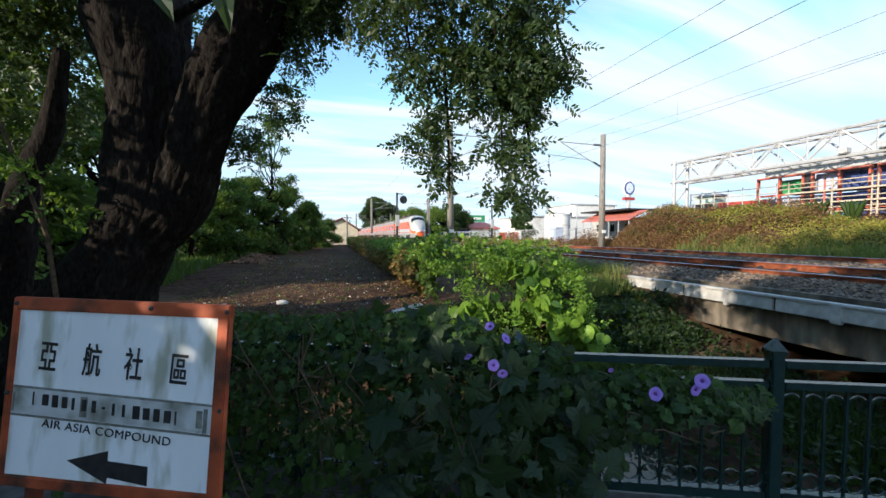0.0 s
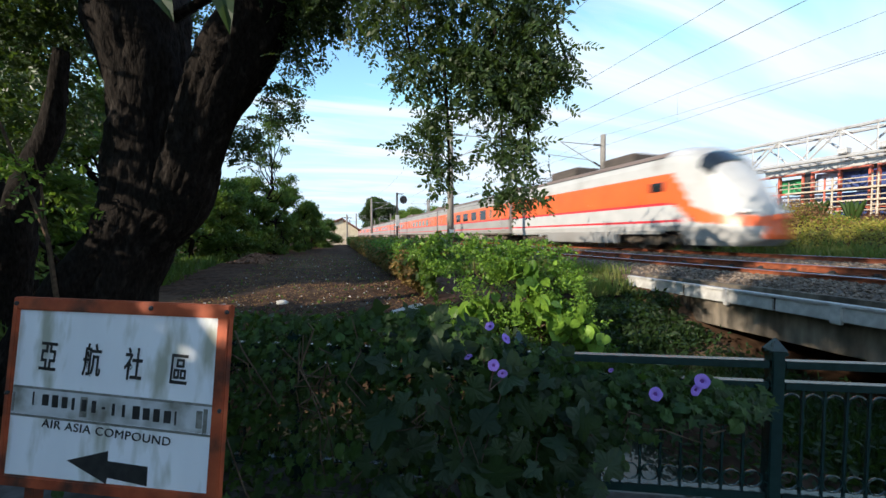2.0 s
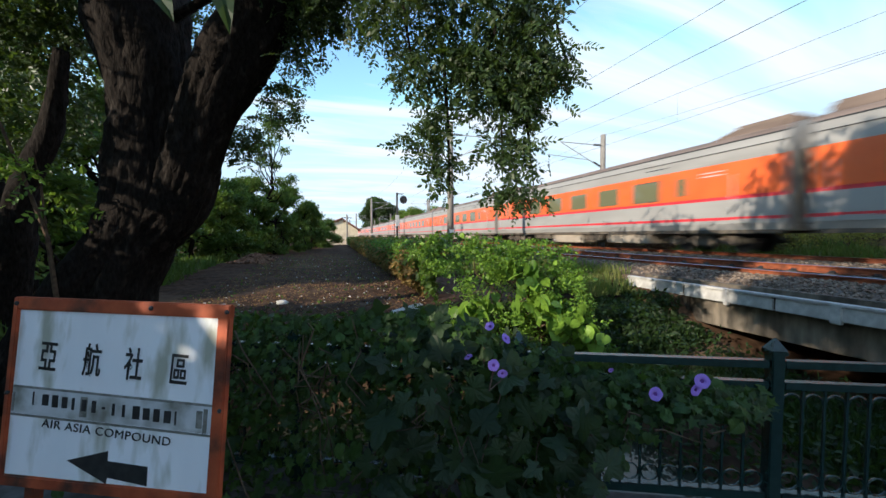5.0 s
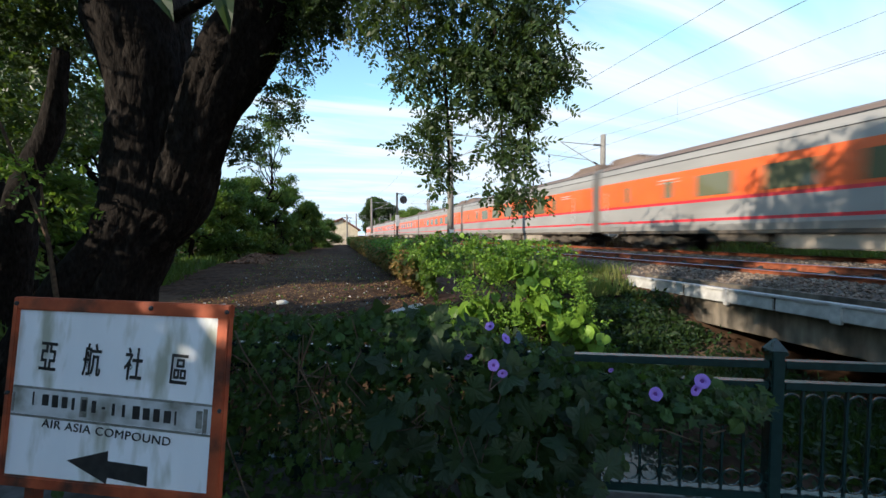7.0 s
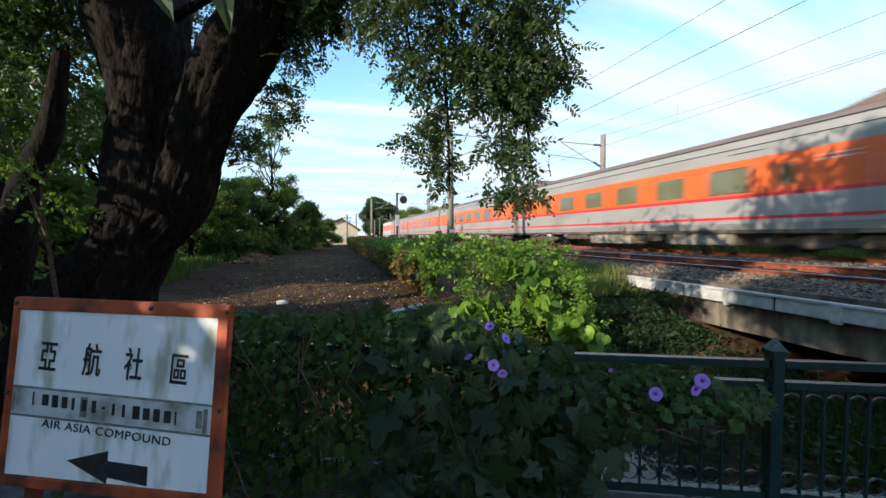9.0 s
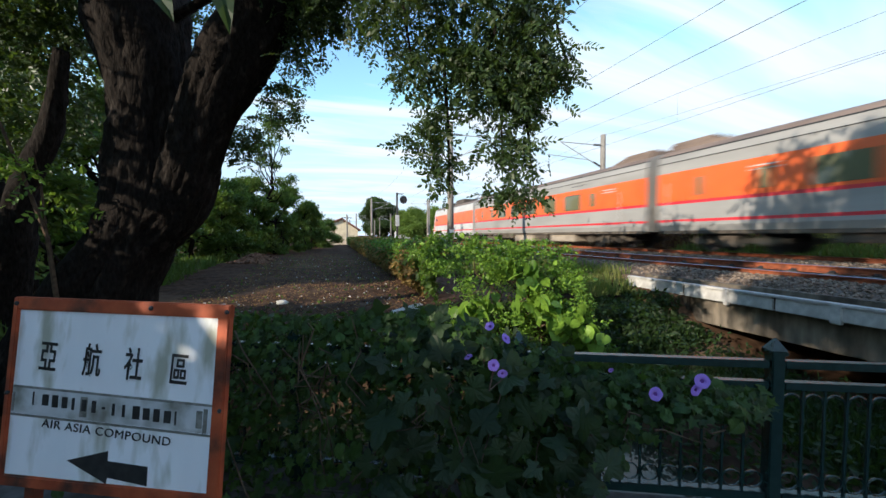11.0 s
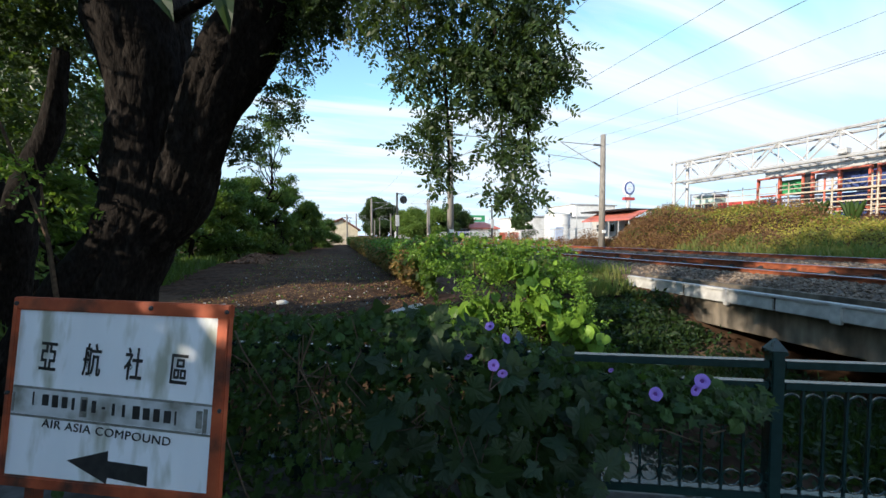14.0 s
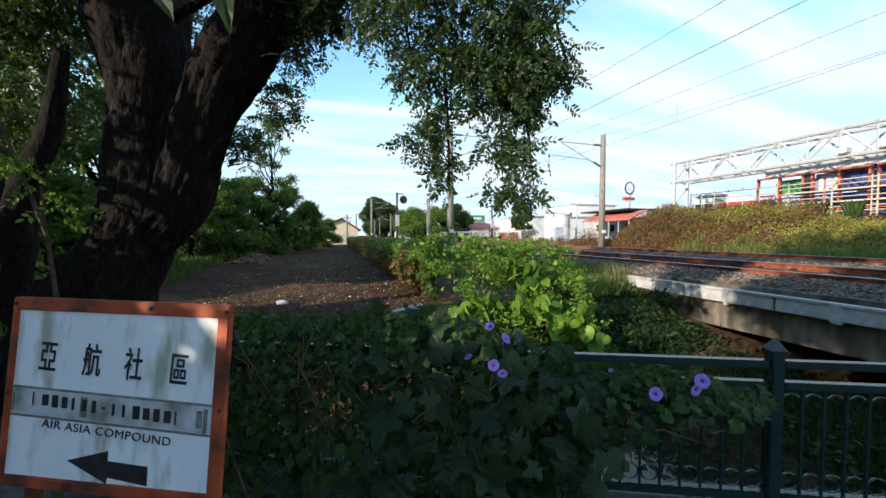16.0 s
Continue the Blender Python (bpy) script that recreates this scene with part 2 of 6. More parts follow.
def ragged_frond(seed, pairs, droop):
    """A feathered leaf with plump, uneven leaflets, some of them missing."""
    r = random.Random(seed)
    vs, fs = [], []
    bend = r.uniform(-0.15, 0.15)
    for k in range(pairs + 1):
        s = 0.10 + 0.90 * k / pairs
        zc, yc = -droop * s * s, bend * s * s
        for side in (1, -1) if k < pairs else (0,):
            if r.random() < 0.10:
                continue
            L = 0.30 * (1 - 0.5 * abs(s - 0.55)) * r.uniform(0.75, 1.15)
            a = (math.radians(r.uniform(48, 72)) if side else 0) * (side or 1)
            d, e = (math.cos(a), math.sin(a)), (-math.sin(a), math.cos(a))
            w, dip, roll = L * r.uniform(0.17, 0.22), r.uniform(0.02, 0.12), r.uniform(-0.06, 0.06)
            b = len(vs)
            for u, v in ((0, 0), (0.30, 0.85), (0.65, 1.0), (1.0, 0.0), (0.65, -1.0), (0.30, -0.85)):
                vs.append((s + d[0] * L * u + e[0] * w * v, yc + d[1] * L * u + e[1] * w * v, zc - dip * u * u + roll * v))
            fs += [(b, b + 1, b + 2, b + 3), (b, b + 3, b + 4, b + 5)]
    b = len(vs)
    vs += [(0, 0.008, 0), (0, -0.008, 0), (1.0, bend, -droop)]
    fs += [(b, b + 1, b + 2)]
    return np.array(vs), fs


FRONDS = [ragged_frond(1, 6, 0.30), ragged_frond(2, 7, 0.45), ragged_frond(3, 5, 0.18), ragged_frond(4, 6, 0.55)]


def spread_leaf(points, reach, cup, widen=1.0):
    """A leaf as a fan of small faces round its stalk; reach gives the outline by the angle from the tip."""
    vs, fs = [(0.0, 0.0, 0.0)], []
    for ring in (0.5, 1.0):
        for k in range(points):
            a = math.radians(-165 + 330 * k / (points - 1))
            r = reach(a) * ring
            x, y = r * math.cos(a), r * math.sin(a) * widen
            vs.append((x, y, cup * (abs(y) * 0.5 - r * r) + 0.02 * ring * math.cos(k * math.pi) * r))
    for k in range(points - 1):
        fs.append((0, 1 + k, 2 + k))
        fs.append((1 + k, 1 + points + k, 2 + points + k, 2 + k))
    return np.array(vs), fs


LEAF_PALM = spread_leaf(27, lambda a: (0.80 + 0.20 * math.cos(a * 4.4)) * (1 - 0.13 * abs(a)) * (1 + 0.04 * math.cos(a * 31)), 0.20)
LEAF_ROUND = spread_leaf(15, lambda a: (0.98 - 0.30 * math.sin(min(abs(a), 1.6)) - 0.19 * max(0.0, abs(a) - 1.2)) * (1 - 0.10 * abs(math.sin(a * 2))), 0.26, 0.95)


def leaves_mesh(name, places, sizes, turns, shape, material):
    """Many leaves in one mesh."""
    pts, faces = shape
    n, k = len(places), len(pts)
    v = np.einsum("nij,kj->nki", turns, pts) * np.asarray(sizes)[:, None, None] + places[:, None, :]
    fs = [tuple(i + b for i in f) for b in range(0, n * k, k) for f in faces]
    return raw_mesh(name, v.reshape(-1, 3).tolist(), fs, material)


def cloud_points(rng, blobs, density, shell=0.55):
    """Points in ellipsoids (x, y, z, rx, ry, rz), thicker towards the skin and ragged at the rim."""
    out = []
    for x, y, z, rx, ry, rz in blobs:
        n = max(6, int(density * (rx * ry * rz) ** (2 / 3)))
        d = rng.normal(size=(n, 3))
        d /= np.linalg.norm(d, axis=1)[:, None]
        r = rng.uniform(shell ** 3, 1, n) ** (1 / 3) * rng.uniform(0.6, 1.28, n)
        out.append(np.array((x, y, z)) + d * r[:, None] * np.array((rx, ry, rz)))
    return np.concatenate(out)


# ---- ground: one sheet with the canal, the track bed and the bank behind it ----


def step(a, b, v):
    t = min(1.0, max(0.0, (v - a) / (b - a)))
    return t * t * (3 - 2 * t)


def fence_y(x):
    return 1.77 - 0.43 * (x - 0.99)


def ground_z(x, y):
    rough = 0.05 * noise.noise(Vector((x * 0.7, y * 0.7, 0))) + 0.03 * noise.noise(Vector((x * 2.1, y * 2.1, 4)))
    z = rough - 0.03 + 0.06 * step(5.0, 6.5, y) * noise.noise(Vector((x * 1.4, y * 1.1, 9)))
    # bed of the tracks, then open land at its height
    bed = step(6.0, 6.75, x)
    z = z * (1 - bed) + 0.52 * bed
    # planted bank beyond the tracks, low again further along
    far = step(21.5, 18.5, y)
    z += step(16.8, 21.0, x) * ((0.90 + 0.090 * min(15, max(0, y - 5)) + 0.45 * step(10.2, 12.0, y)) * far + 0.1) + step(16.8, 21, x) * rough * 3
    if y > 30 and x < 40:
        z += 0.25 * step(30, 60, y) * bed * (1 - step(17, 22, x))
    # hollow of the canal
    near = fence_y(x) + 0.16 if x < 8 else -8.0
    if -45 < x < 60:
        hole = step(near - 0.02, near + 0.16, y) * (1 - step(5.0, 5.35, y + 0.15 * noise.noise(Vector((x, 3, 1)))))
        floor_z = -1.6 + 0.85 * step(2.4, 4.4, x) + 0.5 * step(3.6, 5.2, y) * step(1, 3.0, x) + rough
        z = z * (1 - hole) + floor_z * hole
    return z


def lines(fine_from, fine_to, fine, reach):
    v = list(np.arange(fine_from, fine_to + 1e-6, fine))
    k = fine
    while v[-1] < reach:
        k *= 1.35
        v.append(v[-1] + k)
    k = fine
    while v[0] > -reach:
        k *= 1.35
        v.insert(0, v[0] - k)
    return v


gx, gy = lines(-8, 24, 0.2, 2500), lines(-2, 22, 0.2, 2500)
gv = [(x, y, ground_z(x, y)) for y in gy for x in gx]
gw = len(gx)
gf = [(j * gw + i, j * gw + i + 1, (j + 1) * gw + i + 1, (j + 1) * gw + i) for j in range(len(gy) - 1) for i in range(gw - 1)]
ground = new("ground", raw_mesh("ground", gv, gf, SOIL))
tagged(ground, "dark trodden earth with dry patches and an open canal", "ground", kind="structure")

WATER = bpy.data.materials.new("canal_water")
WATER.use_nodes = True
wb = WATER.node_tree.nodes["Principled BSDF"]
wb.inputs["Base Color"].default_value = (0.03, 0.032, 0.022, 1)
wb.inputs["Roughness"].default_value = 0.04
wb.inputs["IOR"].default_value = 1.33
ripple = WATER.node_tree.nodes.new("ShaderNodeTexNoise")
ripple.inputs["Scale"].default_value, ripple.inputs["Detail"].default_value = 5.0, 3
wbump = WATER.node_tree.nodes.new("ShaderNodeBump")
wbump.inputs["Strength"].default_value, wbump.inputs["Distance"].default_value = 0.12, 0.02
WATER.node_tree.links.new(ripple.outputs[0], wbump.inputs["Height"])
WATER.node_tree.links.new(wbump.outputs[0], wb.inputs["Normal"])
water = link_mesh("water", one_box(-44, 30, -8, 5.3, -1.25, -1.0), WATER)
tagged(water, "still dark canal water mirroring the bright sky", "water", kind="structure")

# pavement on which the camera stands
bm = bmesh.new()
vs = [bm.verts.new(p) for p in ((-9, fence_y(-9) + 0.1, 0.02), (7.5, fence_y(7.5) + 0.1, 0.02), (7.5, -9, 0.02), (-9, -9, 0.02))]
face = bm.faces.new(vs[::-1])
face.normal_update()
low = bmesh.ops.extrude_face_region(bm, geom=[face])
bmesh.ops.translate(bm, verts=[v for v in low["geom"] if isinstance(v, bmesh.types.BMVert)], vec=(0, 0, -1.9))
bmesh.ops.recalc_face_normals(bm, faces=bm.faces)
tagged(link_mesh("pavement", bm, PAVING), "grey concrete pavement slab beside the canal railing", "pavement", kind="structure")

# ---- railway: bed, bridge, rails ----
bm = bmesh.new()
prof = [(6.75, 0.60), (7.5, 0.70), (8.0, 0.74), (10.2, 0.76), (11.4, 0.74), (13.2, 0.80), (15.9, 0.80), (16.9, 0.5), (16.9, 0.30), (6.75, 0.30)]
rings = [[bm.verts.new((x, y, z)) for x, z in prof] for y in (-260, -60, 5.3, 30, 120, 700)]
for a, b in zip(rings, rings[1:]):
    for k in range(len(prof)):
        bm.faces.new((a[k], a[(k + 1) % len(prof)], b[(k + 1) % len(prof)], b[k]))
BALLAST = surface("ballast_bed", (0.05, 0.038, 0.03), (0.20, 0.165, 0.13), 22, 0.95, 1.0, spots=(0.12, 0.07, 0.045), spot_at=0.58, spot_scale=0.8, specular=0.1)
bmesh.ops.recalc_face_normals(bm, faces=bm.faces)
tagged(link_mesh("track_bed", bm, BALLAST), "brownish stone ballast under two railway tracks", "track bed", kind="structure")

# loose stones of the ballast near the camera
rng = np.random.default_rng(5)
octa = np.array([(1, 0, 0), (0, 1, 0), (-1, 0, 0), (0, -1, 0), (0, 0, 1), (0, 0, -1)], float)
octf = [(0, 1, 4), (1, 2, 4), (2, 3, 4), (3, 0, 4), (1, 0, 5), (2, 1, 5), (3, 2, 5), (0, 3, 5)]


def stones(name, x0, x1, y0, y1, n, size, z_of, material, label):
    xs = rng.uniform(x0, x1, n)
    ys = y0 + (y1 - y0) * rng.uniform(0, 1, n) ** 1.6
    v = octa[None] * rng.uniform(0.55, 1.2, (n, 6, 1)) * (size * rng.uniform(0.5, 1.25, n))[:, None, None]
    t = spins(rng, n)
    v = np.einsum("nij,nkj->nki", t, v)
    v[:, :, 2] *= 0.8
    v += np.stack([xs, ys, np.array([z_of(x, y) for x, y in zip(xs, ys)]) + size * 0.35], 1)[:, None, :]
    ob = new(name, raw_mesh(name, v.reshape(-1, 3).tolist(), [tuple(i + b for i in f) for b in range(0, n * 6, 6) for f in octf], material))
    return tagged(ob, label, "stones", kind="stuff")


def bed_z(x, y):
    return float(np.interp(x, [6.75, 7.5, 8.0, 10.2, 11.4, 13.2, 15.9, 16.9], [0.60, 0.70, 0.74, 0.76, 0.74, 0.80, 0.80, 0.5]))


stones("ballast_stones", 6.92, 8.7, -3, 17, 11000, 0.036, bed_z, STONE, "loose broken ballast stones along the rail")
stones("ballast_stones", 9.7, 13.5, -1, 24, 11000, 0.036, bed_z, STONE, "loose broken ballast stones between the tracks")

RAILS = ((8.42, 0.85), (9.48, 0.94), (13.80, 0.94), (14.87, 0.86))
RAIL_PROF = [(-0.064, -0.145), (0.064, -0.145), (0.064, -0.132), (0.012, -0.118), (0.010, -0.042), (0.034, -0.032), (0.034, -0.006), (0.028, 0), (-0.028, 0), (-0.034, -0.006), (-0.034, -0.032), (-0.010, -0.042), (-0.012, -0.118), (-0.064, -0.132)]
for rx, rz in RAILS:
    bm = bmesh.new()
    a, b = ([bm.verts.new((rx + x, y, rz + z)) for x, z in RAIL_PROF] for y in (-250, 650))
    for k in range(14):
        f = bm.faces.new((a[k], a[(k + 1) % 14], b[(k + 1) % 14], b[k]))
        f.material_index = 1 if k in (6, 7, 8) else 0
    bmesh.ops.recalc_face_normals(bm, faces=bm.faces)
    rail = link_mesh("rail", bm, [RUST, SHINE])
    tagged(rail, "rusty brown steel rail with a polished head", "rail", group="rails", kind="structure")
    if rx < 13:
        clip = None
        for k in range(42):
            y = -3 + 0.62 * k
            if clip is None:
                bm = bmesh.new()
                for s in (-1, 1):
                    box(bm, s * 0.085 - 0.04, s * 0.085 + 0.04, -0.06, 0.06, -0.165, -0.115, 0.008)
                    tube(bm, [(s * 0.085, -0.05, -0.11), (s * 0.08, -0.03, -0.09), (s * 0.055, 0.0, -0.105), (s * 0.085, 0.04, -0.095)], 0.011, 5)
                clip = part("rail_clip", bm, DARK_STEEL, rail)
                clip.matrix_basis = Matrix.Translation((rx, y, rz))
            else:
                share("rail_clip", clip.data, rail, Matrix.Translation((rx, y, rz)))

# sleepers of the near track, half sunk
sleeper = None
for k in range(60):
    y = -3.0 + 0.62 * k
    if sleeper is None:
        sleeper = link_mesh("sleeper", one_box(-1.1, 1.1, -0.12, 0.12, -0.15, 0.03, bevel=0.02), CONCRETE)
        tagged(sleeper, "weathered concrete railway sleeper in the ballast", "sleeper", group="sleepers")
        sleeper.matrix_basis = pose(8.95, y, 0.735, 0, -4.5, 0)
    else:
        copy_thing(sleeper, pose(8.95, y, 0.735, 0, -4.5, 0))

# bridge over the canal: edge beam, deck, abutment, pale edge panels
bridge = tagged(new("bridge"), "stained concrete railway bridge with pale edge panels over a canal", "bridge", kind="structure")
part("edge_beam", one_box(6.68, 7.1, -30, 5.3, -0.10, 0.40, bevel=0.02), CONCRETE, bridge)
part("deck", one_box(7.1, 17.0, -30, 5.3, 0.05, 0.42), CONCRETE, bridge)
part("cornice", one_box(6.55, 7.1, -30, 6.75, 0.40, 0.585, bevel=0.01), CONCRETE, bridge)
part("abutment", one_box(6.6, 17.0, 5.2, 6.6, -1.9, 0.39, bevel=0.02), CONCRETE, bridge)
part("kerb_beam", one_box(6.80, 6.90, -30, 6.4, 0.585, 0.68, bevel=0.01), CONCRETE, bridge)
panel_mesh = rib_mesh = None
y, k = 6.62, 0
while y > -6:
    w = (0.72, 0.66, 0.80, 0.70)[k % 4]
    if panel_mesh is None:
        panel_mesh = part("edge_panel", one_box(-0.035, 0.02, -0.5, 0.5, -0.095, 0.105, bevel=0.010), PANEL, bridge, "pale grey edge panel").data
        bpy.data.objects["edge_panel"].matrix_basis = Matrix.Translation((6.56, y - w / 2, 0.475)) @ Matrix.Diagonal((1, w - 0.03, 1, 1))
        rib_mesh = part("rib", one_box(-0.06, 0.02, -0.06, 0.06, -0.13, 0.12, bevel=0.01), PANEL, bridge).data
        bpy.data.objects["rib"].matrix_basis = Matrix.Translation((6.555, y - w, 0.47))
    else:
        share("edge_panel", panel_mesh, bridge, Matrix.Translation((6.56, y - w / 2, 0.475)) @ Matrix.Diagonal((1, w - 0.03, 1, 1)))
        if k % 2 == 0:
            share("rib", rib_mesh, bridge, Matrix.Translation((6.555, y - w, 0.47)) @ Matrix.Diagonal((1, 1 if k % 4 == 0 else 0.6, 1, 1)))
    if k % 3 == 0:
        part("coping", one_box(6.50, 6.63, y - 2.16, y - 0.012, 0.585, 0.625, bevel=0.008), PANEL, bridge)
    y -= w
    k += 1


# ---- train ----
SIDE = 1.43          # half width of the body
TRACK_X = 14.335
ORANGE = surface("train_orange", (0.60, 0.095, 0.020), (0.70, 0.120, 0.026), 1.2, 0.35, 0.0, spots=(0.50, 0.08, 0.025), spot_at=0.68, spot_scale=0.5)
TRAIN_GREY = surface("train_grey", (0.23, 0.222, 0.21), (0.29, 0.28, 0.265), 1.5, 0.45, 0.02, spots=(0.19, 0.18, 0.165), spot_at=0.62, spot_scale=0.8, stretch=(1, 0.3, 1))
TRAIN_WHITE = surface("train_white", (0.37, 0.37, 0.365), (0.45, 0.445, 0.435), 1.5, 0.4, 0.02, spots=(0.30, 0.29, 0.275), spot_at=0.66, spot_scale=0.8)
TRAIN_RED = surface("train_red_line", (0.45, 0.02, 0.03), (0.55, 0.03, 0.045), 3, 0.4, 0.0)
ROOF_BROWN = surface("train_roof", (0.12, 0.085, 0.068), (0.20, 0.148, 0.12), 2.5, 0.75, 0.1, spots=(0.10, 0.08, 0.07), stretch=(1, 0.2, 1))
ROOF_DARK = surface("roof_case", (0.045, 0.036, 0.03), (0.09, 0.072, 0.06), 3, 0.8, 0.15)
UNDER = surface("underframe_grime", (0.035, 0.028, 0.022), (0.10, 0.078, 0.058), 5, 0.9, 0.3, spots=(0.17, 0.14, 0.105), spot_at=0.6)
UNDER_BOX = surface("equipment_box", (0.24, 0.20, 0.155), (0.34, 0.285, 0.225), 3, 0.8, 0.15, spots=(0.14, 0.11, 0.085))
TINTED = bpy.data.materials.new("tinted_window")
TINTED.use_nodes = True
tb = TINTED.node_tree.nodes["Principled BSDF"]
tb.inputs["Base Color"].default_value = (0.12, 0.12, 0.07, 1)
tb.inputs["Roughness"].default_value = 0.06
tb.inputs["Specular IOR Level"].default_value = 0.7
BLACK_GLASS = bpy.data.materials.new("black_windscreen")
BLACK_GLASS.use_nodes = True
tb = BLACK_GLASS.node_tree.nodes["Principled BSDF"]
tb.inputs["Base Color"].default_value = (0.012, 0.016, 0.020, 1)
tb.inputs["Roughness"].default_value = 0.05
LAMP_GLASS = surface("headlamp_glass", (0.75, 0.75, 0.72), (0.9, 0.9, 0.86), 8, 0.15, 0.0)

# heights of a cross-section over the ground datum, with half widths
LEVELS = [(1.72, 1.36), (1.95, 1.43), (2.07, 1.43), (2.17, 1.43), (2.77, 1.43), (2.88, 1.43), (4.03, 1.43), (4.45, 1.42), (4.70, 1.38), (4.90, 1.20), (5.04, 0.78), (5.10, 0.0)]
BANDS_CAR = [0, 0, 3, 0, 3, 1, 0, 0, 2, 2, 2]      # grey, orange, roof, red by level


def shell(bm, y0, y1, bands, steps=1):
    """The body's skin between two stations, closed at both ends."""
    loop = [(w, z) for z, w in LEVELS] + [(-w, z) for z, w in LEVELS[::-1][1:]]
    mats = bands + bands[::-1]
    a, b = ([bm.verts.new((x, y, z)) for x, z in loop] for y in (y0, y1))
    n = len(loop)
    for k in range(n - 1):
        f = bm.faces.new((a[k], b[k], b[k + 1], a[k + 1]))
        f.material_index = mats[k]
    f = bm.faces.new((a[0], a[n - 1], b[n - 1], b[0]))
    for ring in (a, b):
        f = bm.faces.new(ring)
        f.material_index = 0
    bmesh.ops.recalc_face_normals(bm, faces=bm.faces)
    return bm


def bogie(parent, y):
    for s in (-1, 1):
        bm = bmesh.new()
        box(bm, s * 1.0 - 0.09, s * 1.0 + 0.09, y - 1.55, y + 1.55, 1.28, 1.46, 0.03)
        box(bm, s * 1.06 - 0.1, s * 1.06 + 0.1, y - 0.4, y + 0.4, 1.15, 1.62, 0.04)
        for w in (-1.05, 1.05):
            box(bm, s * 1.06 - 0.12, s * 1.06 + 0.12, y + w - 0.2, y + w + 0.2, 1.2, 1.55, 0.04)
        part("bogie_frame", bm, UNDER, parent)
    for w in (-1.05, 1.05):
        bm = bmesh.new()
        tube(bm, [(-0.5, y + w, 1.375), (0.5, y + w, 1.375)], 0.08, 8)
        axle = part("axle", bm, DARK_STEEL, parent)
        for s in (-1, 1):
            bm = bmesh.new()
            bmesh.ops.create_cone(bm, cap_ends=True, segments=24, radius1=0.43, radius2=0.43, depth=0.13, matrix=pose(s * 0.55, y + w, 1.375, 0, 90, 0))
            part("wheel", bm, DARK_STEEL, axle)


def passenger_car(glass, label):
    """Twenty metres long; the front coupling at y = 0 and the body behind it."""
    car = tagged(new("passenger_car"), label, "train car", group="cars of the train")
    part("body", shell(bmesh.new(), 0.28, 19.72, BANDS_CAR), [TRAIN_GREY, ORANGE, ROOF_BROWN, TRAIN_RED], car)
    part("gangway", one_box(-0.75, 0.75, -0.3, 0.3, 1.9, 4.2, bevel=0.05), UNDER, car)
    pane_mesh = None
    for s in (-1, 1):
        for yc in (5.3, 7.5, 9.7, 11.9, 14.1):
            if pane_mesh is None:
                pane = part("window", one_box(-0.012, 0.012, -0.66, 0.66, -0.39, 0.39, bevel=0.008), glass, car, "tinted window pane")
                pane_mesh = pane.data
                part("window_frame", box(box(box(one_box(-0.008, 0.010, -0.70, 0.70, 0.39, 0.43), -0.008, 0.010, -0.70, 0.70, -0.43, -0.39), -0.008, 0.01, -0.70, -0.66, -0.39, 0.39), -0.008, 0.01, 0.66, 0.70, -0.39, 0.39), UNDER, pane)
                pane.matrix_basis = Matrix.Translation((s * SIDE, yc, 3.37))
            else:
                o = share("window", pane_mesh, car, Matrix.Translation((s * SIDE, yc, 3.37)))
        for yc, w in ((3.65, 0.20), (18.0, 0.14), (15.9, 0.2)):
            part("small_window", one_box(s * SIDE - 0.012, s * SIDE + 0.012, yc - w, yc + w, 3.05, 3.72, bevel=0.008), TINTED, car)
        for yc in (1.25, 18.75):
            door = part("door", one_box(s * SIDE - 0.02, s * SIDE + 0.008, yc - 0.42, yc + 0.42, 2.885, 4.02, bevel=0.006), [ORANGE], car, "orange sliding entrance door")
            part("door_window", one_box(s * SIDE - 0.01, s * SIDE + 0.016, yc - 0.2, yc + 0.2, 3.0, 3.6, bevel=0.006), TINTED, door)
            part("door_sill", one_box(s * SIDE - 0.02, s * SIDE + 0.02, yc - 0.42, yc + 0.42, 1.95, 2.10), TRAIN_GREY, door)
            part("grab_rail", one_tube([(s * (SIDE + 0.03), yc + 0.52, 2.3), (s * (SIDE + 0.03), yc + 0.52, 3.6)], 0.015, 6), GALV, car)
        for yc in (2.5, 15.9):
            for zz in (3.66, 3.78):
                part("vent_slat", one_box(s * SIDE - 0.01, s * SIDE + 0.02, yc - 0.4, yc + 0.4, zz - 0.02, zz + 0.02), TRAIN_WHITE, car)
        part("destination_display", one_box(s * 1.405 - 0.02, s * 1.405 + 0.02, 4.3, 5.3, 4.10, 4.28, bevel=0.006), BLACK_GLASS, car)
        part("gutter", one_box(s * 1.37 - 0.02, s * 1.37 + 0.02, 0.3, 19.7, 4.69, 4.73), DARK_STEEL, car)
        part("rain_strip", one_box(s * 1.425 - 0.012, s * 1.425 + 0.012, 0.3, 19.7, 4.42, 4.445), DARK_STEEL, car)
        part("sole_bar", one_box(s * 1.33 - 0.04, s * 1.33 + 0.04, 0.4, 19.6, 1.62, 1.74), UNDER, car)
    for y0, y1 in ((0.35, 3.1), (16.9, 19.65)):
        bm = one_box(-1.0, 1.0, y0, y1, 4.80, 5.30, bevel=0.12)
        for v in bm.verts:
            if v.co.z > 5.1 and abs(v.co.y - 10) < 9.0 and abs(v.co.y - (y0 if y0 > 9 else y1)) < 0.2:
                v.co.y += 0.9 * (1 if y0 > 9 else -1)
        part("roof_unit", bm, ROOF_BROWN, car, "brown air conditioning unit")
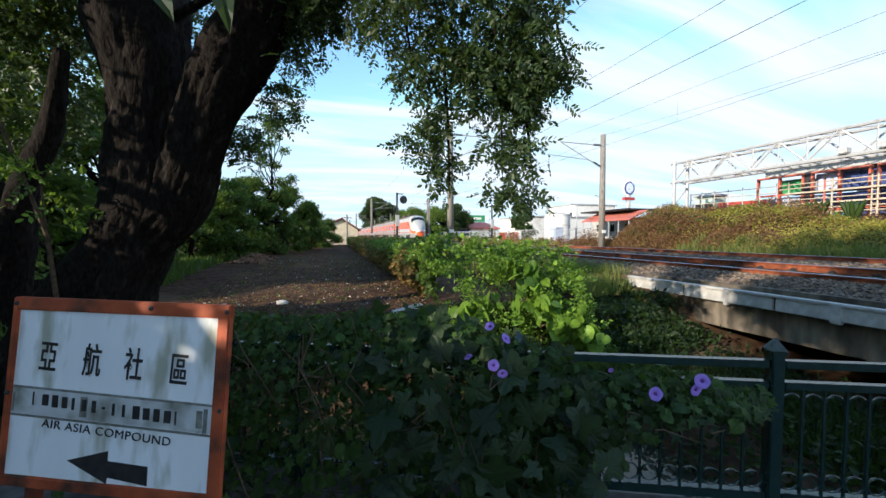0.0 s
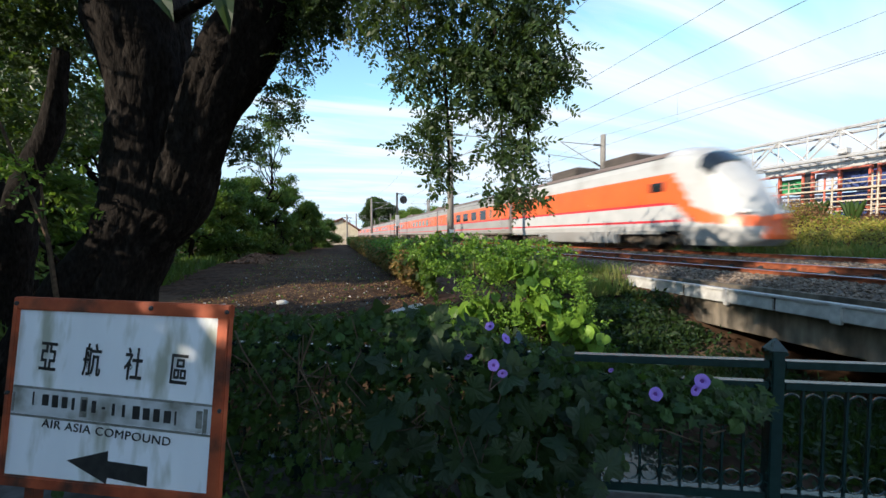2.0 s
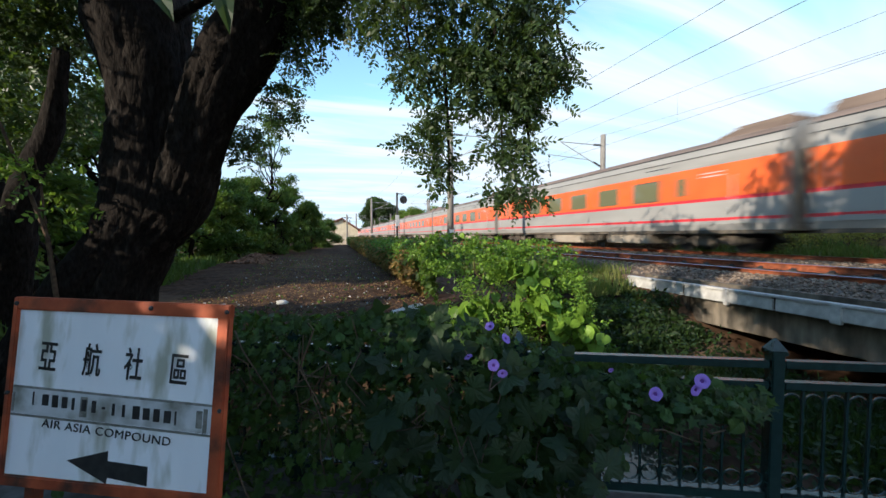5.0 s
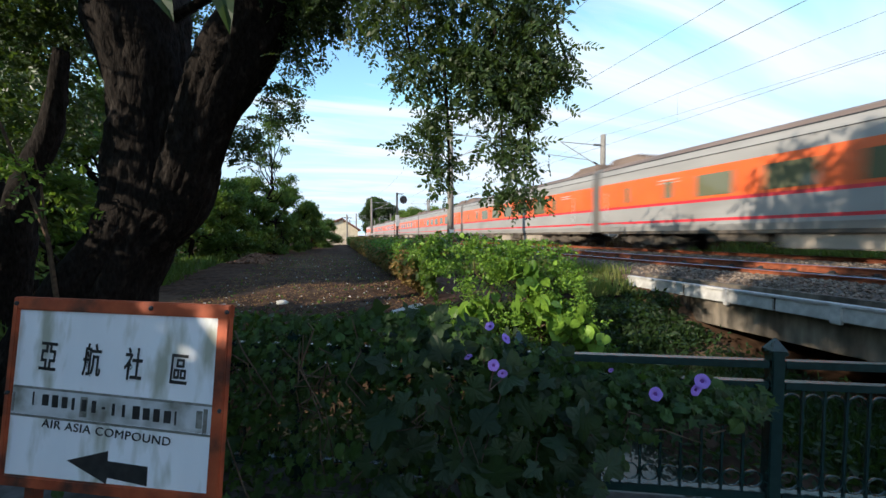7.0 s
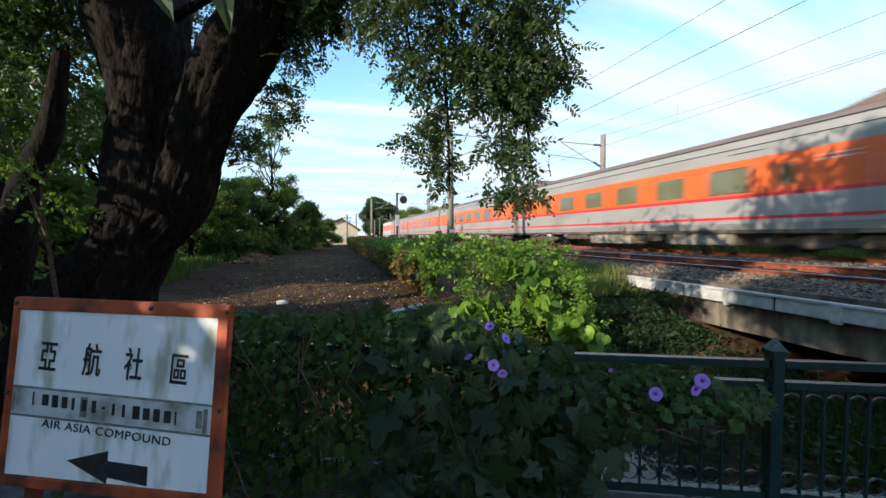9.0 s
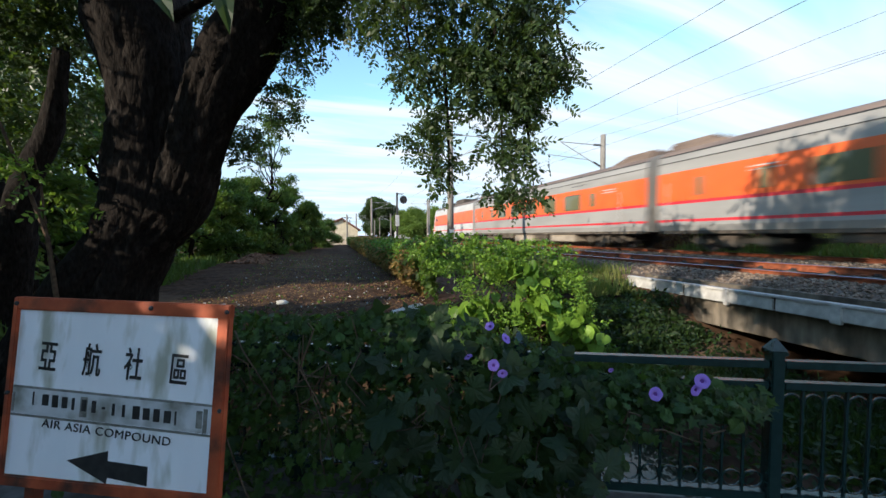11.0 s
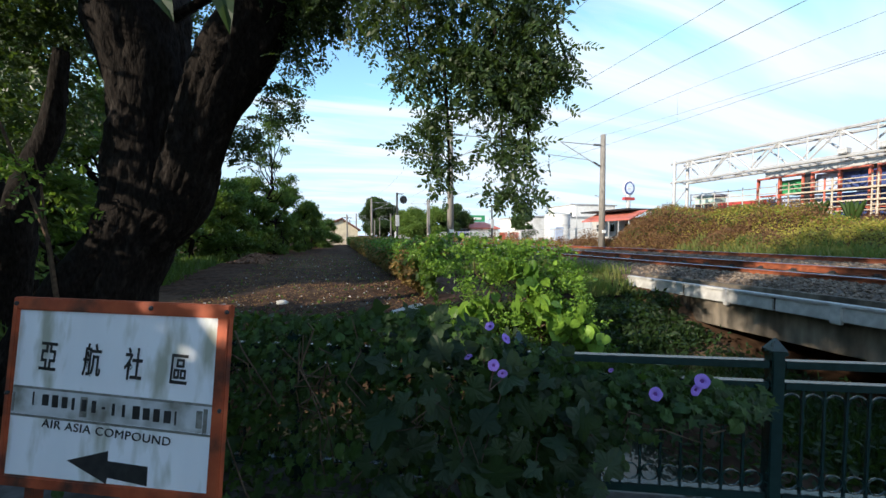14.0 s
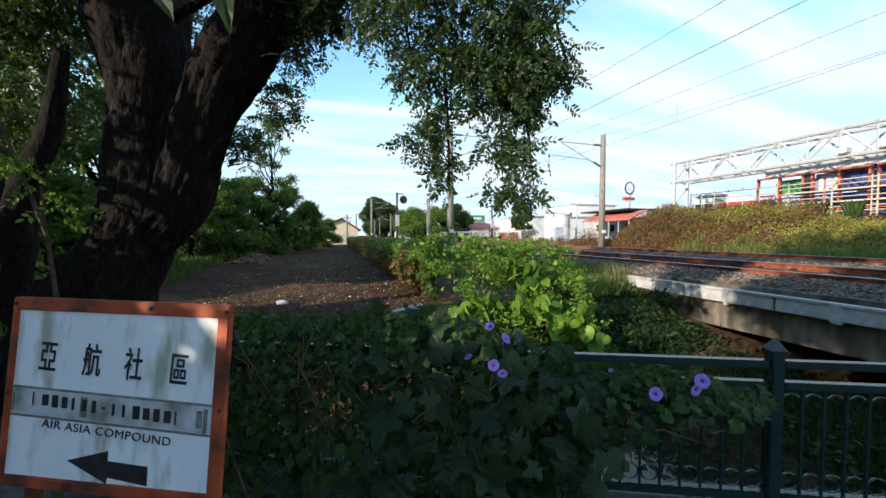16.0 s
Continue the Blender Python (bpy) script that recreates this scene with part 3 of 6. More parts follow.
    for y0, y1, drop in ((5.2, 7.6, 1.2), (8.0, 9.2, 1.3), (9.5, 12.2, 1.16), (12.6, 14.3, 1.35)):
        part("equipment_box", one_box(-1.28, 1.28, y0, y1, drop, 1.64, bevel=0.03), UNDER_BOX if drop < 1.25 else UNDER, car)
    bogie(car, 3.0)
    bogie(car, 17.0)
    return car


def locomotive():
    """Streamlined electric locomotive, nose tip at y = -17.2, coupled at y = 0."""
    loco = tagged(new("locomotive"), "streamlined white locomotive with orange band and red lines", "locomotive", group="cars of the train")
    part("body", shell(bmesh.new(), -13.2, -0.25, BANDS_CAR), [TRAIN_WHITE, ORANGE, ROOF_BROWN, TRAIN_RED], loco)
    # nose: the cross-section shrinks in height and width towards the tip
    def nose_top(q):
        return float(np.interp(q, [0, 0.15, 0.30, 0.42, 0.55, 0.70, 0.86, 1.0], [5.10, 5.10, 4.98, 4.70, 4.26, 3.60, 2.82, 2.12]))

    half = [(float(z), float(w)) for z, w in zip(np.interp(np.linspace(0, 11, 67), range(12), [v[0] for v in LEVELS]), np.interp(np.linspace(0, 11, 67), range(12), [v[1] for v in LEVELS]))]

    def skin(q, z, w, out=0.0):
        h = (z - 1.72) / 3.38
        low = 1.72 - 0.55 * min(1, max(0, q - 0.18) * 9) + 1.25 * max(0, q - 0.8)
        zz = low + h * (nose_top(q) - low)
        if z < 2.9:
            zz += (z - zz) * max(0, 1 - q / 0.3)
        wide = 1 - 0.10 * q - 0.42 * q ** 4 - 0.34 * q * max(0, h - 0.25)
        return Vector((w * wide + out * (w > 0), -13.2 - 3.05 * q - 0.30 * q * (1 - (w / 1.43) ** 2) - out, zz + out))

    bm = bmesh.new()
    stations, K = [], 30
    for k in range(K + 1):
        ring = [skin(k / K, z, w) for z, w in half]
        stations.append([bm.verts.new(p) for p in ring] + [bm.verts.new((-p[0], p[1], p[2])) for p in ring[::-1][1:]])
    n = len(stations[0])
    for k, (a, b) in enumerate(zip(stations, stations[1:])):
        q = (k + 0.5) / K
        hi = float(np.interp(q, [0, 0.10, 0.36, 0.6, 1.0], [4.03, 4.0, 2.55, 2.34, 2.2]))
        lo = float(np.interp(q, [0, 0.12, 0.36, 1.0], [2.87, 2.8, 2.06, 1.84]))
        for j in range(n - 1):
            f = bm.faces.new((a[j], b[j], b[j + 1], a[j + 1]))
            zc = sum(v.co.z for v in f.verts) / 4
            i = min(j, n - 2 - j)
            if lo < zc < hi:
                f.material_index = 1
            elif q < 0.22 and (2.08 < zc < 2.19 or 2.76 < zc < 2.88):
                f.material_index = 3
            elif zc < lo and zc < 1.9:
                f.material_index = 4
        f = bm.faces.new((a[0], a[n - 1], b[n - 1], b[0]))
        f.material_index = 4
    f = bm.faces.new(stations[-1])
    f.material_index = 1
    bmesh.ops.recalc_face_normals(bm, faces=bm.faces)
    part("nose", bm, [TRAIN_WHITE, ORANGE, ROOF_BROWN, TRAIN_RED, TRAIN_GREY], loco, "sloping white nose", smooth=True)
    # windscreen laid on the slope
    bm = bmesh.new()
    rows = []
    top_half = [v for v in half if v[0] > 4.40]
    for q in np.linspace(0.39, 0.54, 8):
        side_pts = [skin(float(q), z, w, 0.02) for z, w in top_half]
        rows.append([bm.verts.new(p) for p in side_pts] + [bm.verts.new((-p.x, p.y, p.z)) for p in side_pts[::-1][1:]])
    for a, b in zip(rows, rows[1:]):
        for k in range(len(a) - 1):
            bm.faces.new((a[k], a[k + 1], b[k + 1], b[k]))
    bmesh.ops.recalc_face_normals(bm, faces=bm.faces)
    bmesh.ops.solidify(bm, geom=bm.faces[:], thickness=0.03)
    screen = part("windscreen", bm, BLACK_GLASS, loco, "dark raked windscreen", smooth=True)
    
    for s in (-1, 1):
        part("headlight", one_box(s * 0.86 - 0.2, s * 0.86 + 0.2, -15.98, -15.6, 2.32, 2.44, bevel=0.03), LAMP_GLASS, loco, "clear rectangular headlamp")
        part("cab_window", one_box(s * SIDE - 0.04, s * SIDE + 0.012, -13.1, -12.45, 3.35, 3.72, bevel=0.01), BLACK_GLASS, loco)
        part("cab_door", one_box(s * SIDE - 0.02, s * SIDE + 0.006, -12.1, -11.45, 2.89, 4.0, bevel=0.006), ORANGE, loco)
        part("gutter", one_box(s * 1.37 - 0.02, s * 1.37 + 0.02, -13.2, -0.3, 4.69, 4.73), DARK_STEEL, loco)
        part("sole_bar", one_box(s * 1.33 - 0.04, s * 1.33 + 0.04, -13.0, -0.3, 1.60, 1.74), TRAIN_GREY, loco)
        for yc in (-8.6, -5.2):
            part("louvre", one_box(s * SIDE - 0.01, s * SIDE + 0.012, yc - 0.4, yc + 0.4, 3.1, 3.7, bevel=0.005), ORANGE, loco)
        part("skirt", one_box(s * 1.34 - 0.05, s * 1.34 + 0.05, -10.6, -4.7, 1.18, 1.74, bevel=0.03), TRAIN_GREY, loco)
    part("roof_unit", one_box(-0.85, 0.85, -11.0, -8.9, 4.90, 5.42, bevel=0.05), ROOF_DARK, loco, "dark roof equipment case")
    part("roof_unit", one_box(-0.85, 0.85, -6.9, -4.3, 4.90, 5.50, bevel=0.05), ROOF_DARK, loco, "dark roof equipment case")
    # folded current collector on insulators
    bm = bmesh.new()
    for y in (-2.9, -1.3):
        for s in (-0.6, 0.6):
            tube(bm, [(s, y, 4.95), (s, y, 5.25)], 0.05, 8)
    tube(bm, [(-0.6, -2.9, 5.25), (0.6, -2.9, 5.25), (0.6, -1.3, 5.25), (-0.6, -1.3, 5.25), (-0.6, -2.9, 5.25)], 0.03, 6)
    tube(bm, [(0, -1.4, 5.28), (0, -3.0, 5.52), (0, -1.6, 5.66)], 0.03, 6)
    tube(bm, [(-0.9, -1.6, 5.58), (-0.6, -1.6, 5.67), (0.6, -1.6, 5.67), (0.9, -1.6, 5.58)], 0.025, 6)
    part("pantograph", bm, DARK_STEEL, loco, "folded dark pantograph")
    part("transformer_box", one_box(-1.28, 1.28, -8.2, -5.2, 1.16, 1.64, bevel=0.03), UNDER_BOX, loco)
    bogie(loco, -12.4)
    bogie(loco, -2.9)
    return loco


PITCH_M, SPEED, FIRST = 20.0, 25.84, 11.5 + 25.84 * 2.5
front_loco = locomotive()
first_car = passenger_car(BLACK_GLASS, "orange and grey passenger coach with red lines and black windows")
next_car = passenger_car(TINTED, "orange and grey passenger coach with red lines and olive windows")
train = [(front_loco, 0.0, 0)]
for k in range(12):
    c = (first_car, next_car)[k] if k < 2 else copy_thing(next_car, pose(0, 0, 0))
    train.append((c, PITCH_M * k, 0))
rear_loco = copy_thing(front_loco, pose(0, 0, 0))
train.append((rear_loco, PITCH_M * 12, 180))


def train_rows(back, turn_deg):
    times = [0.0, 0.1] + [0.5 * k for k in range(1, 32)] + [15.9, 16.0]
    return [(t, pose(TRACK_X, FIRST + back - SPEED * t, 0, 0, 0, turn_deg)) for t in times]


def motions():
    for thing, back, turn_deg in train:
        walk(thing, train_rows(back, turn_deg))


# ---- trees and plants ----


def plant_leaves(name, parent, rng, blobs, density, size, shape, material, droop=0.3, shell_in=0.5, label=""):
    p = cloud_points(rng, blobs, density, shell_in)
    me = leaves_mesh(name, p, size * rng.uniform(0.6, 1.3, len(p)), spins(rng, len(p), droop), shape, material)
    ob = new(name, me)
    if parent:
        ob.parent = parent
    if label:
        ob["label"] = label
    return ob


def limb(bm, rng, start, end, r0, r1, sag=0.0, knots=6, sides=8, wobble=0.25, bend=0.06):
    a, b = Vector(start), Vector(end)
    L = (b - a).length
    pts = []
    for k in range(knots + 1):
        q = k / knots
        p = a.lerp(b, q)
        p += Vector(rng.normal(size=3)) * L * bend * math.sin(math.pi * q)
        p.z += sag * 4 * q * (1 - q)
        pts.append(p)
    tube(bm, pts, [r0 + (r1 - r0) * k / knots for k in range(knots + 1)], sides, wobble)
    return pts


# big old tree on the bank, two stems out of one leaning foot
rng = np.random.default_rng(11)
big_tree = tagged(new("tree"), "large old tree with dark furrowed bark and feathery hanging leaves", "tree")
bm = bmesh.new()
gnarled(bm, [(-3.30, 5.76, -0.37), (-3.12, 5.67, 0.23), (-2.88, 5.57, 0.84), (-2.49, 5.47, 1.39), (-2.29, 5.43, 1.89), (-2.23, 5.44, 2.51), (-2.18, 5.44, 3.04), (-2.22, 5.48, 3.63), (-2.34, 5.59, 4.29), (-2.47, 5.82, 5.11), (-2.58, 5.95, 6.10), (-2.70, 6.10, 7.10)],
     [0.72, 0.60, 0.50, 0.45, 0.42, 0.40, 0.41, 0.47, 0.56, 0.52, 0.36, 0.2], 84, 80, 0.055)
gnarled(bm, [(-2.67, 5.49, 0.53), (-2.31, 5.42, 1.39), (-1.87, 5.25, 1.97), (-1.64, 5.15, 2.53), (-1.43, 5.05, 3.04), (-1.16, 4.94, 3.62), (-0.82, 4.81, 4.15), (-0.59, 4.70, 4.59), (-0.28, 4.64, 5.39), (0.12, 4.56, 6.53)],
     [0.42, 0.33, 0.32, 0.32, 0.31, 0.37, 0.38, 0.34, 0.22, 0.14], 72, 70, 0.05)
for foot in ((-3.47, 5.52, 0.17), (-4.25, 6.38, 0.05), (-2.02, 5.16, -0.08), (-2.81, 4.98, -0.37)):
    gnarled(bm, [(-2.74, 5.54, 1.10), tuple((a + b) / 2 for a, b in zip((-2.91, 5.57, 0.74), foot)), foot], [0.26, 0.22, 0.12], 36, 24, 0.04)
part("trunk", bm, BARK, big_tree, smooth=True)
bm = bmesh.new()
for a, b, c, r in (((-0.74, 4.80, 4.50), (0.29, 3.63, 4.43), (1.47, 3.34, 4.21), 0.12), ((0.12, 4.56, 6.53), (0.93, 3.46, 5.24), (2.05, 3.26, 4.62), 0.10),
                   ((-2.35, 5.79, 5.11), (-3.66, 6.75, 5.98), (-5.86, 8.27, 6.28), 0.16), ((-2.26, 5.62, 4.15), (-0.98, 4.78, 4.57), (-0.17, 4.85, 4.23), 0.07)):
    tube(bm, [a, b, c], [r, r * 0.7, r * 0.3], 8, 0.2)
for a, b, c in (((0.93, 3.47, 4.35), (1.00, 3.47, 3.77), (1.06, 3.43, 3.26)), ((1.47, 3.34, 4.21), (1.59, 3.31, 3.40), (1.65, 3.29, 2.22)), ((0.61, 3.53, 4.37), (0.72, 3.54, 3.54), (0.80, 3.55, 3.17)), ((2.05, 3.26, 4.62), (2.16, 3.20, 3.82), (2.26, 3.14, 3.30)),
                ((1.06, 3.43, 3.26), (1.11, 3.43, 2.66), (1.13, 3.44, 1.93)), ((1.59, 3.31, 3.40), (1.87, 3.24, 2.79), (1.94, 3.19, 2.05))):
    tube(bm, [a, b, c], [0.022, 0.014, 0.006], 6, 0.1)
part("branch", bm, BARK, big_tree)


def frond_crown(name, parent, rng, blobs, density, size, material, droop=0.55):
    p = cloud_points(rng, blobs, density, 0.15)
    for k, shape in enumerate(FRONDS):
        q = p[k::len(FRONDS)]
        ob = new(name, leaves_mesh(name, q, size * rng.uniform(0.65, 1.3, len(q)), spins(rng, len(q), droop), shape, material))
        ob.parent = parent
        tagged(ob, kind="stuff")


def blob(p, rx, ry=None, rz=None):
    return (*p, rx, ry or rx, rz or rx)


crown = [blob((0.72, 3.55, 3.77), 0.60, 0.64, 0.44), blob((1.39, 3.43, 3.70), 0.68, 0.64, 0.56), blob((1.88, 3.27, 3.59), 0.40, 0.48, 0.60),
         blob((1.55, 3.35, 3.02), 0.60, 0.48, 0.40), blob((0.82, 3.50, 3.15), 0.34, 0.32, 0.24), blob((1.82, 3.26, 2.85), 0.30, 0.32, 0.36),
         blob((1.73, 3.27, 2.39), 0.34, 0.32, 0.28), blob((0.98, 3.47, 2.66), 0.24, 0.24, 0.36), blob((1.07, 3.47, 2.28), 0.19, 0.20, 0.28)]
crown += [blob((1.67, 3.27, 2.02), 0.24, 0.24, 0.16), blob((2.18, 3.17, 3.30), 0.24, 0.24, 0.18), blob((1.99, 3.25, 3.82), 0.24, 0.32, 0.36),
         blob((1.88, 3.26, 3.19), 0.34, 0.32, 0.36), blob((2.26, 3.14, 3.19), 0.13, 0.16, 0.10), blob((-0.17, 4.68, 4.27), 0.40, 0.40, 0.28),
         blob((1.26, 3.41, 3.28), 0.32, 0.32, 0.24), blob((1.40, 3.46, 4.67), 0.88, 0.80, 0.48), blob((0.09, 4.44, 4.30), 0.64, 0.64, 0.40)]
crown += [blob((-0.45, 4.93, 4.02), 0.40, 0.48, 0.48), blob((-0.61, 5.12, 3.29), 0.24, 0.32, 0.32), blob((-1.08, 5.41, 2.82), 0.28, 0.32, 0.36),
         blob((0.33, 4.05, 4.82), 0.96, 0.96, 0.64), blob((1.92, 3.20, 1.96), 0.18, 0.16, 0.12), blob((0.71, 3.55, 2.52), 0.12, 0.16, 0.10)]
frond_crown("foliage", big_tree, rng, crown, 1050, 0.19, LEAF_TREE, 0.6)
# first three tufts and the fifth are unseen, added to cast shade
upper = [(-2.7, 3.2, 5.7, 1.8, 1.1, 0.6), (-4.3, 3.6, 5.4, 1.3, 1.2, 0.6), (-1.2, 3.6, 6.0, 1.2, 1.0, 0.6), (-3.5, 5.0, 6.8, 2.6, 2.6, 1.4), (-0.9, 1.6, 8.2, 1.6, 1.2, 1.2), (-4.5, 7.5, 5.8, 1.8, 2.0, 1.5), (-3.0, 8.5, 6.4, 2.0, 2.0, 1.4)]
frond_crown("foliage", big_tree, rng, upper, 190, 0.36, LEAF_TREE, 0.3)
# unseen crown overhead, added to dim the foreground
over = [(-3.0, 0.4, 7.6, 2.4, 1.8, 1.0), (-0.4, -1.0, 8.0, 2.2, 1.6, 1.0), (-1.5, -2.4, 7.8, 2.4, 1.8, 1.0)]
frond_crown("foliage", big_tree, rng, over, 190, 0.40, LEAF_TREE, 0.3)
near_left = [blob((-4.47, 7.36, 4.72), 0.9, 0.9, 0.8), blob((-4.30, 7.91, 3.88), 0.7, 0.7, 0.8), blob((-5.00, 7.68, 3.36), 0.8, 0.8, 0.7), blob((-3.96, 7.65, 5.33), 0.8, 0.8, 0.6), blob((-4.21, 6.67, 5.02), 0.9, 0.9, 0.5)]
frond_crown("foliage", big_tree, rng, near_left, 260, 0.30, LEAF_TREE, 0.4)


def wood_tree(seed, x, y, height, spread, material, label, dense=1100, leaf=0.21, trunk_r=0.16, name="tree", shape=LEAF_PLAIN, low=0.25, full=1.0):
    rng = np.random.default_rng(seed)
    t = tagged(new(name), label, "tree", group="trees of the wood")
    z0 = ground_z(x, y) - 0.1
    bm = bmesh.new()
    stem = limb(bm, rng, (x, y, z0), (x + rng.normal() * 0.3, y + rng.normal() * 0.3, z0 + height * 0.75), trunk_r, trunk_r * 0.3, bend=0.04)
    blobs = []
    for k in range(22):
        a, q = rng.uniform(0, math.tau), rng.uniform(0.0, 1)
        zz = z0 + height * (low + (0.97 - low) * q)
        reach = spread * (0.35 + 0.65 * math.sin(math.pi * min(0.95, 0.2 + q * 0.8))) * rng.uniform(0.4, 0.9)
        c = (x + math.cos(a) * reach, y + math.sin(a) * reach, zz)
        limb(bm, rng, stem[min(6, 2 + int(q * 4))], c, trunk_r * 0.35, 0.015, knots=4, sides=6)
        r = spread * rng.uniform(0.13, 0.32) * full
        blobs.append((*c, r, r, r * 0.75))
    blobs.append((x, y, z0 + height * 0.9, spread * 0.4, spread * 0.4, height * 0.1))
    part("trunk", bm, BARK, t, smooth=True)
    plant_leaves("crown", t, rng, blobs, dense, leaf, shape, material, 0.25, 0.2)
    return t


WOOD = "green leafy tree round the dirt lot, some added unseen for shade"
def plant_wood(rows):
    for seed, x, y, h, s in rows:
        wood_tree(seed, x, y, h, s, LEAF_WOOD, WOOD, low=0.12)


plant_wood(((21, -8.5, 10.5, 7.5, 2.6), (22, -7.0, 14.5, 6.5, 2.4), (23, -10.5, 15.0, 9.0, 3.0), (24, -8.2, 19.0, 6.0, 2.3), (25, -9.0, 21.0, 9.5, 3.0), (26, -7.9, 24.5, 5.8, 2.2), (27, -9.5, 28.0, 8.0, 3.0), (28, -7.4, 31.0, 6.0, 2.4), (29, -4.4, 38.0, 6.6, 2.5), (49, -6.6, 35, 7.0, 2.6)))
# 51-53, 57, 58, 33 and 36: unseen, added to shade trunk, lot and tracks
plant_wood(((50, -1.9, 50, 4.6, 2.2), (51, -5.2, 4.35, 7.0, 0.6), (52, -5.9, 4.05, 6.0, 0.5), (53, -5.6, 3.4, 6.4, 0.55), (30, -13.5, 11.5, 9.5, 3.2), (31, -6.6, 10.4, 5.5, 1.9), (32, -11.0, 11.2, 8.5, 2.8), (33, -7.2, -3.3, 12.0, 2.6), (36, -9.6, -6.0, 12.0, 2.8), (57, -6.2, 3.7, 2.7, 1.5), (58, -6.8, 5.2, 3.0, 1.6), (37, -2.6, 44.5, 5.6, 2.3)))
# 44, 54 and 55: unseen, added to hold off light from behind and left
plant_wood(((38, -13, 36, 8, 3.2), (40, -9.5, 13.0, 6.0, 2.6), (41, -13, 16.5, 8.0, 3.2), (42, -7.5, 12.5, 3.2, 2.0), (43, -11, 18.5, 4.0, 2.6), (44, -6.0, -9.5, 8.5, 3.2), (54, -16, 8.0, 12, 2.8), (55, -15.5, 13.0, 12, 3.4)))
# all three unseen, added to dim light from the left and behind
plant_wood(((56, -20, 10, 12, 4.0), (47, 8.0, -11, 8.5, 3.4), (48, -11, -7.0, 9, 3.6)))
# out-of-view trees, added to keep sun off railing, sign and bridge edge
for seed, x, y, h, s in ((34, -5.8, 0.1, 3.3, 1.8), (59, -6.0, -2.0, 6.2, 1.7), (60, -6.4, -3.9, 6.5, 2.0), (61, -4.6, -2.2, 3.9, 1.6), (62, -4.9, -0.4, 2.9, 1.4)):
    wood_tree(seed, x, y, h, s, LEAF_WOOD, "dense unseen tree added to shade the railing and bridge", dense=1500, low=0.03, full=1.6)
wood_tree(35, -4.6, 32.0, 11.5, 2.0, LEAF_WOOD, "tall slender tree with thin pale green foliage", dense=900, leaf=0.20)


old = tagged(new("tree"), "dark forked tree in the shade behind the old tree", "tree", group="trees of the wood")
rng = np.random.default_rng(66)
bm = bmesh.new()
gnarled(bm, [(-4.62, 6.9, -0.2), (-4.45, 6.8, 1.2), (-4.25, 6.7, 2.2), (-3.85, 6.6, 3.1), (-3.70, 6.6, 4.2)], [0.26, 0.20, 0.17, 0.13, 0.09], 28, 40, 0.03)
gnarled(bm, [(-4.40, 6.78, 1.6), (-4.75, 6.8, 2.6), (-4.85, 6.8, 3.6), (-4.45, 6.7, 4.9)], [0.15, 0.12, 0.10, 0.06], 24, 32, 0.02)
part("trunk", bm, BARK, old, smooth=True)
frond_crown("foliage", old, rng, [blob((-4.6, 7.2, 4.5), 0.7, 0.6, 0.5), blob((-3.7, 6.9, 4.5), 0.5, 0.5, 0.4), blob((-5.2, 7.2, 3.4), 0.6, 0.5, 0.4)], 160, 0.28, LEAF_TREE, 0.4)


# ---- near things: railing, sign, vines, flowers ----
FENCE_TURN = -23.3
fence = tagged(new("fence"), "dark green metal railing with ringed pickets above a canal", "railing")
FENCE_M = pose(0.99, 1.77, 0.0, 0, 0, FENCE_TURN)
fence.matrix_basis = FENCE_M
BAY = 1.317
post_mesh = picket_mesh = ring_mesh = arch_mesh = cap_mesh = None
for k in range(-2, 4):
    if post_mesh is None:
        p = part("post", one_box(-0.031, 0.031, -0.031, 0.031, 0.0, 0.935, bevel=0.005), GREEN_PAINT, fence)
        bm = one_box(-0.039, 0.039, -0.039, 0.039, 0.93, 0.955, bevel=0.004)
        bmesh.ops.create_cone(bm, cap_ends=True, segments=4, radius1=0.052, radius2=0.005, depth=0.06, matrix=pose(0, 0, 0.985, 0, 0, 45))
        c = part("post_cap", bm, GREEN_PAINT, p)
        post_mesh, cap_mesh = p.data, c.data
        p.matrix_basis = Matrix.Translation((k * BAY, 0, 0))
    else:
        p = share("post", post_mesh, fence, Matrix.Translation((k * BAY, 0, 0)))
        share("post_cap", cap_mesh, p, Matrix.Identity(4))
